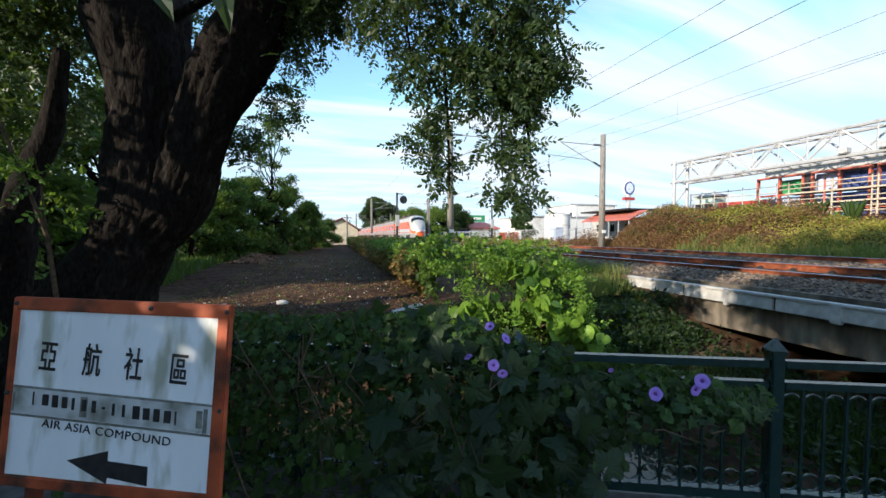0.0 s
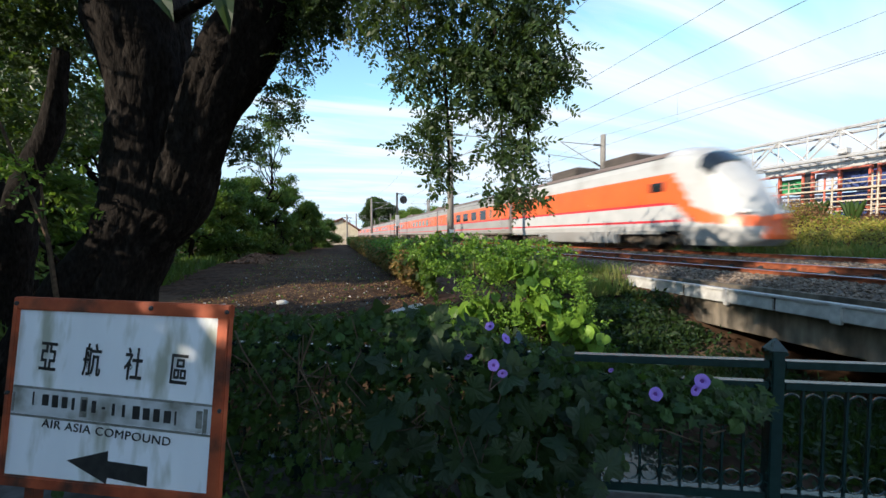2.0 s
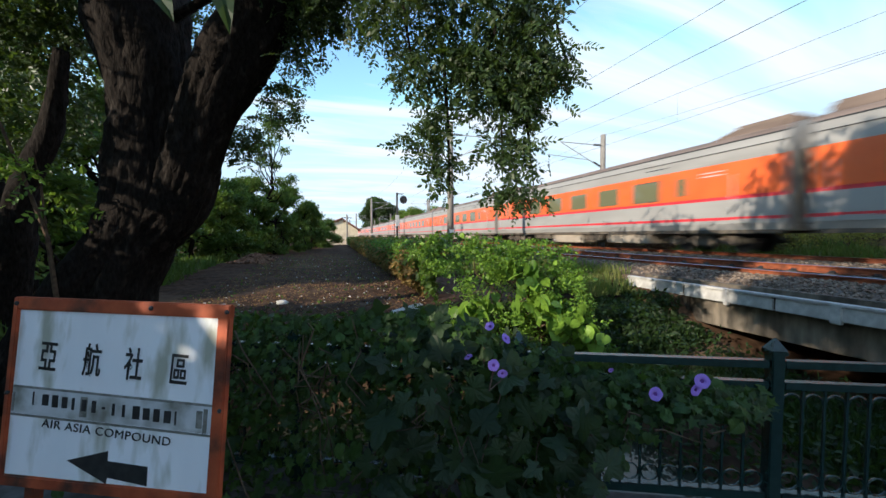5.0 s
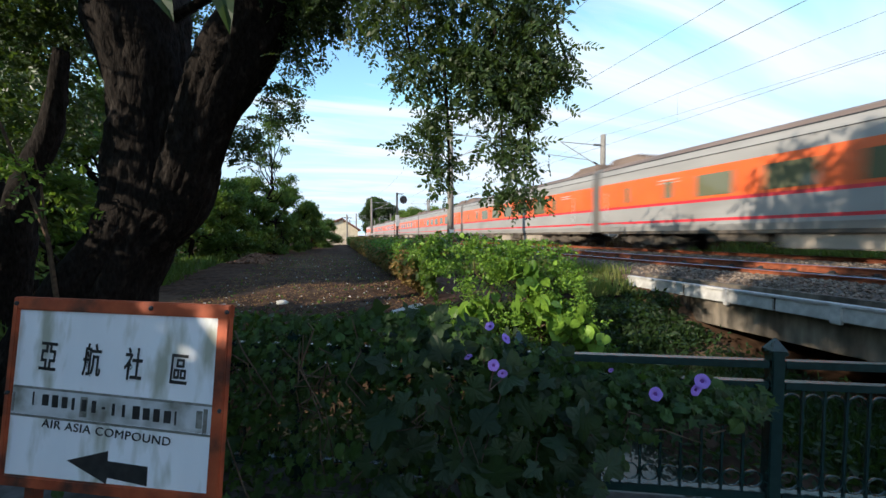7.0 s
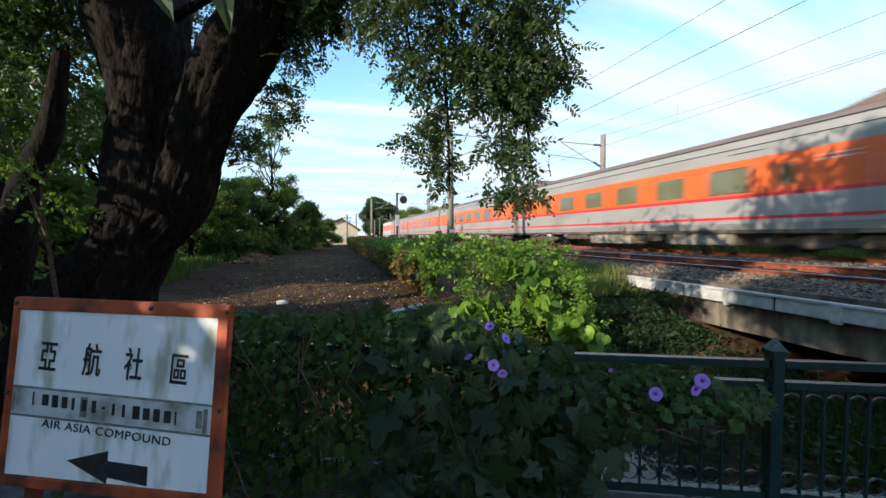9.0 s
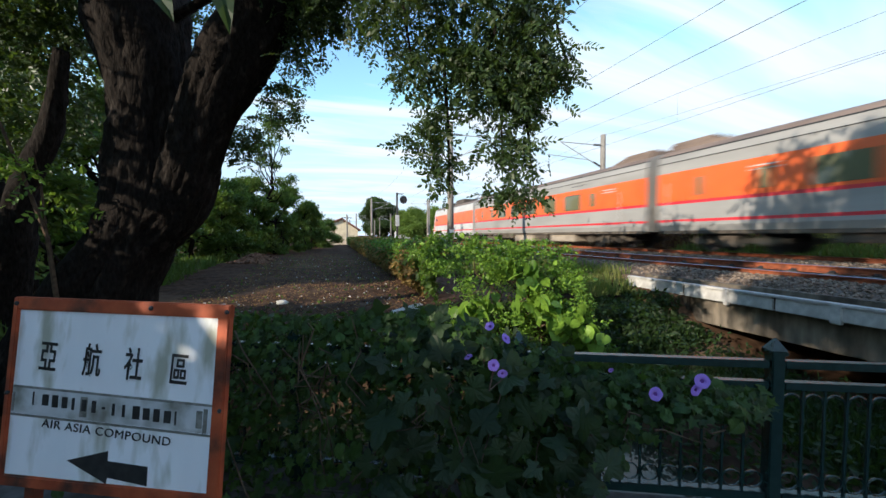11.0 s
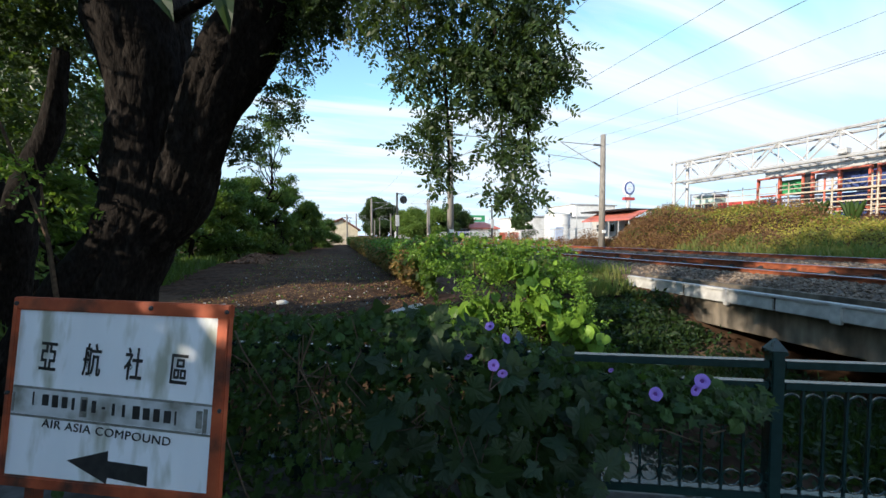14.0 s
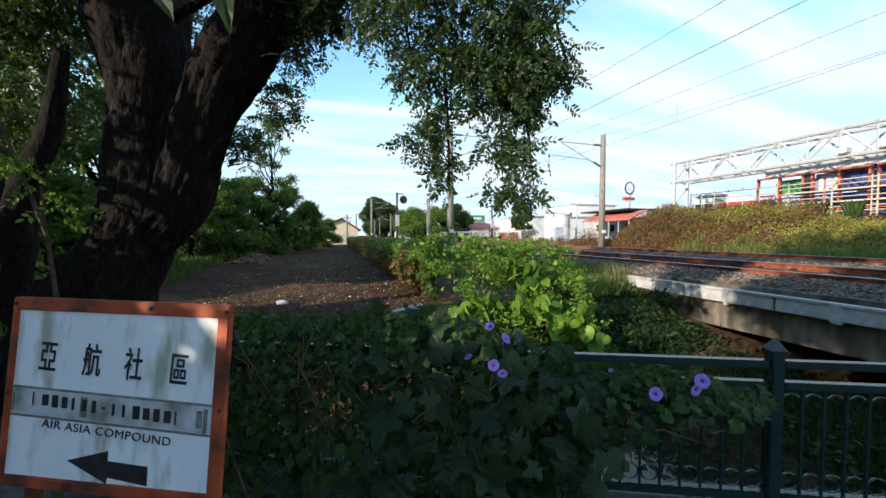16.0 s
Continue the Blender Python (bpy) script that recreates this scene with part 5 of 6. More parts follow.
# ---- masts, wires and signals ----


def mast(x, y, height, toward):
    m = tagged(new("mast"), "concrete overhead line mast with insulated bracket arm", "mast", group="overhead line masts")
    m.matrix_basis = pose(x, y, ground_z(x, y) - 0.2)
    z0 = ground_z(x, y) - 0.2
    part("pole", one_tube([(0, 0, 0), (0, 0, 8.15 - z0)], [0.21, 0.16], 14), POLE_CONC, m, smooth=True)
    t = toward
    part("top_arm", one_tube([(0, 0, 7.45 - z0), (t * 3.3, 0, 7.45 - z0)], 0.03, 6), GALV, m)
    part("stay_arm", one_tube([(0, 0, 5.95 - z0), (t * 3.2, 0, 7.42 - z0)], 0.028, 6), GALV, m)
    part("steady_arm", one_tube([(t * 1.0, 0, 6.45 - z0), (t * 4.2, 0, 6.6 - z0)], 0.022, 6), GALV, m)
    for zz in (7.45, 5.99):
        bm = bmesh.new()
        for k in range(5):
            q = 0.25 + 0.11 * k
            bmesh.ops.create_cone(bm, cap_ends=True, segments=10, radius1=0.075, radius2=0.055, depth=0.05, matrix=pose(t * q, 0, zz - z0 + (0.46 * q if zz < 7 else 0), 0, 90, 0))
        part("insulator", bm, DARK_STEEL, m, "dark ribbed insulator")
    part("number_plate", one_box(-0.14, 0.14, -0.24, -0.2, 1.15 - z0 + 0.55, 1.9 - z0), WHITE_WALL, m)
    return m


left_mast, right_mast = mast(6.6, 19.96, 8, 1), mast(17.0, 19.5, 8, -1)
for y in (-26, 65, 110, 155, 200):
    copy_thing(left_mast, pose(6.6, y, left_mast.location.z))
    copy_thing(right_mast, pose(17.0, y, right_mast.location.z))


def wire(name, x, z, sag, r, label):
    bm = bmesh.new()
    pts = []
    for a, b in ((-70, -26), (-26, 20), (20, 65), (65, 110), (110, 155), (155, 200), (200, 245)):
        for k in range(8):
            q = k / 8
            pts.append((x, a + (b - a) * q, z - sag * 4 * q * (1 - q)))
    tube(bm, pts, r, 4)
    tagged(link_mesh(name, bm, DARK_STEEL), label, "wire", group="overhead wires")


for x, z, top in ((8.95, 6.18, 7.42), (14.35, 6.5, 7.9)):
    wire("contact_wire", x, z, 0.0, 0.007, "thin taut contact wire over the track")
    wire("messenger_wire", x, top, 0.35, 0.006, "sagging carrier wire over the track")
wire("feeder_wire", 6.4, 8.3, 0.8, 0.006, "sagging feeder wire along the masts")
wire("feeder_wire", 17.2, 8.2, 0.8, 0.006, "sagging feeder wire along the masts")
for x, z, top in ((8.95, 6.18, 7.42), (14.35, 6.5, 7.9)):
    for y in (-4, 12, 28, 50):
        q = ((y + 26) % 46) / 46
        tagged(link_mesh("dropper", one_tube([(x, y, z), (x, y, top - 1.4 * q * (1 - q))], 0.003, 4), DARK_STEEL), "thin vertical dropper between the wires", "wire", group="droppers")


def signal(x, y, top):
    z0 = ground_z(x, y) - 0.1
    s = tagged(new("railway_signal"), "black railway signal with round target on a slim mast", "signal", group="railway signals")
    part("mast", one_tube([(x, y, z0), (x, y, top)], 0.09, 8), DARK_STEEL, s)
    part("bracket", one_tube([(x, y, top - 0.1), (x + 0.55, y, top - 0.1)], 0.04, 6), DARK_STEEL, s)
    bm = bmesh.new()
    bmesh.ops.create_cone(bm, cap_ends=True, segments=8, radius1=0.38, radius2=0.38, depth=0.12, matrix=pose(x + 0.6, y, top - 0.62, 90, 0, 22.5))
    part("target", bm, DARK_STEEL, s, "black eight-sided target")
    bm = bmesh.new()
    bmesh.ops.create_cone(bm, cap_ends=True, segments=12, radius1=0.12, radius2=0.12, depth=0.3, matrix=pose(x + 0.6, y - 0.15, top - 0.62, 90, 0, 0))
    part("hood", bm, DARK_STEEL, s)
    bm = bmesh.new()
    for sx in (-0.22, 0.22):
        tube(bm, [(x + sx, y + 0.25, z0), (x + sx, y + 0.25, top - 1.4)], 0.02, 5)
    for k in range(9):
        tube(bm, [(x - 0.22, y + 0.25, z0 + 0.4 + 0.42 * k), (x + 0.22, y + 0.25, z0 + 0.4 + 0.42 * k)], 0.014, 4)
    part("ladder", bm, DARK_STEEL, s)
    part("case", one_box(x - 0.16, x + 0.16, y - 0.3, y - 0.05, 2.4, 3.4, bevel=0.02), GALV, s)


signal(5.6, 32.5, 5.45)
signal(17.4, 37.5, 5.1)


def lattice_pole(x, y, top, label="plain wooden utility pole by the lot"):
    p = tagged(new("utility_pole"), label, "pole", group="utility poles")
    part("pole", one_tube([(x, y, ground_z(x, y) - 0.2), (x, y, top)], [0.17, 0.12], 8), POLE_CONC, p)
    part("crossarm", one_box(x - 0.8, x + 0.8, y - 0.05, y + 0.05, top - 0.6, top - 0.48), DARK_STEEL, p)


for p in ((18.66, 70.00, 8.98), (18.54, 150.00, 9.09), (2.14, 60.00, 4.94)):
    lattice_pole(*p)

# ---- planted bank and the yard behind the tracks ----
rng = np.random.default_rng(71)


def bank_leaves(name, x0, x1, y0, y1, n, size, material, lift_m, label, shape=LEAF_PLAIN):
    xs, ys = rng.uniform(x0, x1, n), rng.uniform(y0, y1, n)
    hump = np.array([0.6 + 1.1 * noise.noise(Vector((x * 0.45, y * 0.45, 7))) for x, y in zip(xs, ys)])
    z = np.array([ground_z(x, y) for x, y in zip(xs, ys)]) + lift_m * np.clip(hump, 0.1, 1.7) * rng.uniform(0.1, 1, n)
    ob = new(name, leaves_mesh(name, np.stack([xs, ys, z], 1), size * rng.uniform(0.6, 1.3, n), spins(rng, n, 0.2), shape, material))
    return tagged(ob, label, "weeds", kind="stuff")


bank_leaves("weeds", 17.2, 23.5, -8, 15, 26000, 0.11, LEAF_YELLOW, 0.45, "yellow-green weeds on the bank")
bank_leaves("weeds", 17.2, 23.5, 10, 27, 6000, 0.12, LEAF_YELLOW, 0.45, "yellow-green weeds on the bank")
bank_leaves("weeds", 17.0, 23.5, -8, 28, 12000, 0.12, DRY, 0.5, "dry brown weeds on the bank")
bank_leaves("weeds", 19.5, 24.5, -8, 26, 9000, 0.11, LEAF_BUSH, 0.5, "green creepers on top of the bank")
bank_leaves("weeds", 16.9, 20.5, 26, 62, 6000, 0.26, DRY, 0.75, "dry brushwood along the fence")
bank_leaves("weeds", 16.9, 20.5, 27, 70, 3000, 0.26, LEAF_YELLOW, 0.6, "yellow-green weeds along the fence")
blades("grass", 16.6, 18.4, -6, 14, 9000, 0.6, GRASS, "yellowish grass at the foot of the bank", seed=73, thin=1.6)
BROWN_LEAF = foliage("brown_bramble", (0.085, 0.042, 0.022), (0.23, 0.13, 0.06), 0.25, 0.7, (0.3, 0.15, 0.05))
bank_leaves("creepers", 17.0, 19.6, 12, 24, 15000, 0.12, BROWN_LEAF, 0.9, "brown withered creepers hanging down the bank")
bank_leaves("creepers", 18.9, 19.5, 20, 44, 5000, 0.16, BROWN_LEAF, 1.2, "brown withered creepers grown through the fence")
for mt, many, y0, y1, lb in ((BROWN_LEAF, 22, 9, 21.5, "brown withered bramble clumps on the bank"), (LEAF_YELLOW, 20, -3, 13, "yellow-green bush clumps on the bank"), (LEAF_WOOD, 9, 11, 21, "dark green bush clumps on the bank")):
    spots_at = []
    for k in range(many):
        x, y = rng.uniform(17.6, 22.5), rng.uniform(y0, y1)
        r = rng.uniform(0.40, 0.85)
        spots_at.append((x, y, ground_z(x, y) + 0.4 * r, r, r * 1.3, r * 0.75))
    o = plant_leaves("bramble", None, rng, spots_at, 800, 0.11, LEAF_PLAIN, mt, 0.2, 0.3)
    tagged(o, lb, "bramble", kind="stuff")
for p in ((22.00, 10.95, 2.65), (22.00, 9.75, 2.55), (22.40, 11.35, 2.60)):
    ag = tagged(new("agave"), "grey-green agave with broad pointed leaves on the bank", "plant", group="agaves")
    for k in range(9):
        a = k * 2.4
        bm = bmesh.new()
        d = Vector((math.cos(a), math.sin(a), 0))
        pts = [Vector(p) + d * (0.08 + 0.45 * q) * (0.5 + 0.06 * k) + Vector((0, 0, -0.35 + 1.25 * q - 0.35 * q * q)) for q in (0, 0.35, 0.7, 1.0)]
        tube(bm, pts, [0.07, 0.10, 0.07, 0.01], 6)
        part("leaf", bm, LEAF_WOOD, ag)

# chain fence with posts beyond the tracks
mesh_fence = tagged(new("chain_fence"), "rusty chain-link fence with pale posts beyond the tracks", "fence")
for k in range(16):
    y = 22 + 3.0 * k
    part("post", one_tube([(19.2, y, 0.4), (19.2, y, 2.15)], 0.045, 6), GALV, mesh_fence)
for z in (0.9, 2.1):
    part("top_rail", one_tube([(19.2, 22, z), (19.2, 67, z)], 0.03, 5), GALV, mesh_fence)
bm = bmesh.new()
for k in range(150):
    y = 22 + 0.3 * k
    tube(bm, [(19.2, y, 0.7), (19.2, y + 1.35, 2.1)], 0.008, 3, cap=False)
    tube(bm, [(19.2, y + 1.35, 0.7), (19.2, y, 2.1)], 0.008, 3, cap=False)
tagged(part("netting", bm, GALV, mesh_fence), kind="stuff")

# lattice gantry over the yard
gantry = tagged(new("gantry"), "long galvanised lattice gantry on twin posts over the yard", "gantry")
GY0, GY1 = 28.6, -4.0
chords = [(34.0, 9.0), (34.0, 7.05), (35.8, 9.0), (35.8, 7.05)]
for x, z in chords:
    part("chord", one_tube([(x, GY0 + 0.4, z), (x, GY1, z)], 0.13, 6), GALV, gantry)
n = 18
for k in range(n + 1):
    y0 = GY0 + (GY1 - GY0) * k / n
    y1 = GY0 + (GY1 - GY0) * (k + 1) / n
    part("strut", one_tube([(34.0, y0, 7.05), (34.0, y0, 9.0)], 0.05, 5), GALV, gantry)
    part("strut", one_tube([(34.0, y0, 7.05), (35.8, y0, 7.05)], 0.05, 5), GALV, gantry)
    if k < n:
        a, b = (9.0, 7.05) if k % 2 else (7.05, 9.0)
        part("brace", one_tube([(34.0, y0, a), (34.0, y1, b)], 0.075, 5), GALV, gantry)
        part("brace", one_tube([(35.8, y0, b), (35.8, y1, a)], 0.075, 5), GALV, gantry)
        part("brace", one_tube([(34.0, y0, 9.0), (35.8, y1, 9.0)], 0.05, 5), GALV, gantry)
for x in (34.0, 35.8):
    for y in (GY0, GY1):
        part("post", one_tube([(x, y, 1.5), (x, y, 9.25)], 0.16, 8), GALV, gantry)
for z0 in (2.6, 4.6):
    part("brace", one_tube([(34.0, GY0, z0), (35.8, GY0, z0 + 2.0)], 0.06, 5), GALV, gantry)
    part("lamp_box", one_box(33.6, 34.2, 18 - z0, 18.5 - z0, 7.2, 7.6, bevel=0.04), GALV, gantry)

# open works shed with red frame, platform and railings
SHEET = surface("grey_sheet_wall", (0.36, 0.35, 0.33), (0.46, 0.45, 0.43), 2, 0.7, 0.1, spots=(0.28, 0.26, 0.24), stretch=(1, 3, 0.2))
GREEN_BOX = surface("green_container", (0.02, 0.22, 0.08), (0.04, 0.32, 0.12), 3, 0.5, 0.1)
BLUE_BOX = surface("blue_container", (0.02, 0.045, 0.16), (0.05, 0.08, 0.24), 3, 0.5, 0.1)
PALE_BOX = surface("pale_blue_panel", (0.38, 0.45, 0.62), (0.50, 0.58, 0.74), 3, 0.5, 0.1)
PALE_GREEN = surface("pale_green_paint", (0.38, 0.52, 0.44), (0.48, 0.62, 0.53), 3, 0.6, 0.1, spots=(0.3, 0.4, 0.34))
RED_BOX = surface("red_container", (0.35, 0.03, 0.03), (0.48, 0.06, 0.05), 3, 0.5, 0.1)
shed = tagged(new("works_shed"), "open works shed with grey sheet fascia and red steel frame", "shed")
part("fascia", one_box(40.0, 40.3, -8, 24.0, 7.10, 8.05, bevel=0.02), SHEET, shed)
for k in range(42):
    y = 23.9 - 0.75 * k
    part("sheet_rib", one_box(39.95, 40.0, y - 0.06, y + 0.06, 7.12, 8.03), SHEET, shed)
part("roof", one_box(39.7, 55, -8, 24.1, 8.05, 8.2, bevel=0.03), SHEET, shed)
part("back_wall", one_box(54.5, 55, -8, 24.0, 2.4, 8.05), SHEET, shed)
for y0, y1 in ((20.95, 24.6), (16.8, 20.45), (12.4, 16.5), (8.0, 12.0), (3.6, 7.6), (-0.8, 3.2), (-8, -1.2)):
    for z in (6.98, 5.30, 3.80):
        part("beam", one_box(39.85, 40.1, y0, y1, z - 0.08, z + 0.08), ORANGE_STEEL, shed)
    for y in (y0 + 0.07, (y0 + y1) / 2, y1 - 0.07):
        part("column", one_box(39.82, 40.13, y - 0.07, y + 0.07, 2.2, 7.06), ORANGE_STEEL, shed)
part("column", one_box(39.9, 40.4, 20.5, 20.9, 2.2, 7.1), DARK_STEEL, shed)
for nm, mt, y0, y1, z0, z1, lb in (("container", GREEN_BOX, 21.2, 23.2, 5.45, 6.7, "green steel container"), ("container", PALE_BOX, 18.85, 20.5, 5.4, 6.9, "pale blue panel stack"), ("container", BLUE_BOX, 15.0, 18.75, 5.45, 6.8, "dark blue steel container"),
                               ("container", BLUE_BOX, 16.2, 19.4, 3.0, 5.1, "dark blue steel container"), ("container", RED_BOX, 8.5, 13.0, 4.6, 6.6, "red steel container"), ("container", PALE_BOX, 19.7, 23.0, 2.5, 5.1, "pale blue panel stack")):
    o = part(nm, one_box(40.6, 42.6, y0, y1, z0, z1, bevel=0.03), mt, shed, lb)
    for k in range(int((y1 - y0) / 0.5)):
        part("rib", one_box(40.55, 40.6, y0 + 0.2 + 0.5 * k, y0 + 0.3 + 0.5 * k, z0 + 0.1, z1 - 0.1), mt, o)
part("floor", one_box(38.6, 54, -8, 23.5, 2.2, 2.5), CONCRETE, shed)
PALE_PIPE = surface("pale_pipe_paint", (0.40, 0.33, 0.25), (0.54, 0.46, 0.37), 8, 0.6, 0.1, spots=(0.34, 0.24, 0.17), spot_at=0.66)
scaffold = tagged(new("railing_walkway"), "pale steel walkway with pipe railings above the bank", "walkway")
for z, y_end in ((3.40, 20.0), (3.75, 20.0), (4.50, 20.4), (5.45, 21.0), (5.78, 21.0)):
    part("rail_pipe", one_tube([(36.8, -8, z), (36.8, y_end, z)], 0.045, 5), PALE_PIPE, scaffold)
for z, y_end in ((5.03, 20.5), (4.13, 20.1)):
    part("walk_deck", one_box(36.7, 38.2, -8, y_end, z - 0.06, z + 0.05), DARK_STEEL, scaffold)
    part("deck_edge", one_box(36.64, 36.70, -8, y_end, z - 0.05, z + 0.07), PALE_PIPE, scaffold)
for k, y in enumerate((20.3, 18.0, 17.55, 15.42, 15.12, 13.4, 13.0, 11.0, 8.8, 6.6, 4.4, 2.0, -1.0, -4.0)):
    part("stanchion", one_tube([(36.75, y, 1.8), (36.75, y, 6.05)], 0.06 if k % 3 else 0.045, 6), (ORANGE_STEEL if k in (1, 5, 9) else PALE_PIPE), scaffold)
for k in range(9):
    part("ladder_rung", one_tube([(36.75, 15.12, 3.2 + 0.32 * k), (36.75, 15.42, 3.2 + 0.32 * k)], 0.03, 5), PALE_PIPE, scaffold)
low_rail = tagged(new("pipe_railing"), "pale pipe railing along the yard edge", "railing")
for z in (4.75, 5.25, 5.80):
    part("rail_pipe", one_tube([(37.0, 21.2, z), (37.0, 29.2, z + 0.1)], 0.04, 5), PALE_PIPE, low_rail)
for y in (21.3, 22.6, 24.0, 25.3, 26.6, 27.9, 29.1):
    part("stanchion", one_tube([(37.0, y, 2.0), (37.0, y, 6.05)], 0.045, 5), GALV, low_rail)


def hut(name, label, cat, x0, x1, y0, y1, z0, z1, wall_m, roof_m, over=0.3, windows=0):
    h = tagged(new(name), label, cat)
    part("wall", one_box(x0, x1, y0, y1, z0, z1), wall_m, h)
    part("roof", one_box(x0 - over, x1 + over, y0 - over, y1 + over, z1, z1 + 0.28, bevel=0.05), roof_m, h)
    for k in range(windows):
        yy = y0 + (y1 - y0) * (k + 0.5) / windows
        w = part("window", one_box(x0 - 0.03, x0 + 0.05, yy - 0.5, yy + 0.5, z0 + (z1 - z0) * 0.45, z0 + (z1 - z0) * 0.8), BLACK_GLASS, h)
        part("sill", one_box(x0 - 0.08, x0, yy - 0.55, yy + 0.55, z0 + (z1 - z0) * 0.42, z0 + (z1 - z0) * 0.45), WHITE_WALL, w)
    return h


for y0, y1, mt, lb in ((25.2, 29.8, RED_BOX, "red steel container in the yard"), (22.0, 25.0, BLUE_BOX, "blue steel container in the yard")):
    c = tagged(new("container"), lb, "container", group="yard containers")
    part("body", one_box(42, 44.4, y0, y1, 2.2, 5.2, bevel=0.03), mt, c)
    for k in range(int((y1 - y0) / 0.6)):
        part("rib", one_box(41.94, 42, y0 + 0.3 + 0.6 * k, y0 + 0.45 + 0.6 * k, 2.4, 4.5), mt, c)
hut("control_cabin", "small pale green cabin in the yard", "cabin", 42, 44, 30.3, 32.5, 2.0, 6.1, PALE_GREEN, GALV, 0.2, 2)

# canopies, tank, halls and the pylon sign in the distance
canopy = tagged(new("canopy"), "open yard canopy with red sheet roof on thin posts", "canopy")
part("roof", one_box(44, 52, 45, 56, 5.6, 5.85, bevel=0.03), DARK_STEEL, canopy)
bm = bmesh.new()
for pts in (((43.0, 43.5, 3.9), (43.0, 54.5, 3.9), (46.5, 54.5, 5.4), (46.5, 43.5, 5.4)),):
    f = bm.faces.new([bm.verts.new(p) for p in pts])
    got = bmesh.ops.extrude_face_region(bm, geom=[f])
    bmesh.ops.translate(bm, verts=[v for v in got["geom"] if isinstance(v, bmesh.types.BMVert)], vec=(0, 0, 0.15))
part("awning", bm, RED_ROOF, canopy)
for k in range(6):
    part("post", one_tube([(43.4, 44 + 2.1 * k, 0.6), (43.4, 44 + 2.1 * k, 4.2)], 0.08, 6), GALV, canopy)
hut("sheet_hall", "long hall with grey sheet walls behind the yard", "hall", 50, 58, 42, 60, 0.5, 4.4, SHEET, DARK_STEEL, 0.4, 5)
tank = tagged(new("water_tank"), "round white storage tank beside the tracks", "tank")
tx, ty, tz = (33.05, 47.46, 2.60)
bm = bmesh.new()
bmesh.ops.create_cone(bm, cap_ends=True, segments=40, radius1=1.9, radius2=1.9, depth=4.6, matrix=pose(tx, ty, 2.5))
part("shell", bm, WHITE_WALL, tank, smooth=False)
for z in (1.6, 3.1, 4.6):
    part("band", one_tube([(tx + 1.92 * math.cos(a), ty + 1.92 * math.sin(a), z) for a in np.linspace(0, math.tau, 33)], 0.05, 5), GALV, tank)
bm = bmesh.new()
bmesh.ops.create_cone(bm, cap_ends=True, segments=40, radius1=1.95, radius2=0.2, depth=0.35, matrix=pose(tx, ty, 4.97))
part("lid", bm, GALV, tank)
bx, by, bz = (28.76, 41.41, 1.48)
hut("pump_house", "small pale blue pump house beside the tank", "hut", bx - 0.6, bx + 0.6, by - 0.6, by + 0.6, 0.4, 2.4, PALE_BOX, PALE_BOX, 0.08)
wx, wy, wz = (49.79, 68.58, 4.98)
hut("white_hall", "long low white industrial hall", "hall", wx - 9, wx + 12, wy, wy + 14, 0.3, 5.6, WHITE_WALL, GALV, 0.3, 0)
wx, wy, wz = (65.63, 79.50, 7.13)
hut("white_hall", "two-storey white industrial building", "hall", wx - 5, wx + 8, wy, wy + 12, 0.3, 9.6, WHITE_WALL, GALV, 0.3, 4)
px_, py_, pz_ = (71.40, 72.73, 13.26)
pylon = tagged(new("pylon_sign"), "tall pylon with a round blue and white sign", "sign")
part("post", one_tube([(px_, py_, 0.3), (px_, py_, pz_ - 1.5)], 0.5, 8), GALV, pylon)
for r, dy, mt in ((2.0, 0.0, WHITE_WALL), (1.65, -0.25, BLUE_BOX), (1.25, -0.32, PALE_BOX)):
    bm = bmesh.new()
    bmesh.ops.create_cone(bm, cap_ends=True, segments=32, radius1=r, radius2=r, depth=0.4, matrix=pose(px_, py_ + dy, pz_ + 0.2, 90, 0, -20) @ Matrix.Diagonal((0.72, 1, 1, 1)))
    part("disc", bm, mt, pylon)
part("sign_bar", one_box(px_ - 0.8, px_ + 0.8, py_ - 0.65, py_ - 0.5, pz_, pz_ + 0.4), WHITE_WALL, pylon)
part("lower_board", one_box(px_ - 1.6, px_ + 1.6, py_ - 0.5, py_ + 0.3, pz_ - 2.8, pz_ - 2.1), RED_BOX, pylon)
for p, h in (((39.29, 50.94, 6.69), 0), ((57.14, 66.53, 10.31), 0)):
    l = tagged(new("street_lamp"), "slim grey street lamp in the yard", "lamp", group="yard lamps")
    part("pole", one_tube([(p[0], p[1], 0.4), (p[0], p[1], p[2])], 0.09, 6), GALV, l)
    part("arm", one_tube([(p[0], p[1], p[2]), (p[0] - 0.9, p[1], p[2] + 0.1)], 0.06, 5), GALV, l)
    part("head", one_box(p[0] - 1.3, p[0] - 0.7, p[1] - 0.15, p[1] + 0.15, p[2] + 0.05, p[2] + 0.2, bevel=0.03), GALV, l)

# red-roofed shop, green board, low walls by the crossing
sx, sy, sz = (35.52, 83.41, 4.26)
shop = hut("shop", "low white shop with red tiled roof by the crossing", "shop", sx - 4.2, sx + 5.0, sy, sy + 9, 0.2, 3.2, WHITE_WALL, RED_ROOF, 0.6, 0)
bm = bmesh.new()
bmesh.ops.create_cone(bm, cap_ends=True, segments=4, radius1=7.2, radius2=2.6, depth=1.6, matrix=pose(sx + 0.4, sy + 4.5, 4.2, 0, 0, 45))
part("hipped_roof", bm, RED_ROOF, shop)
board = tagged(new("billboard"), "green billboard above the roofs", "billboard")
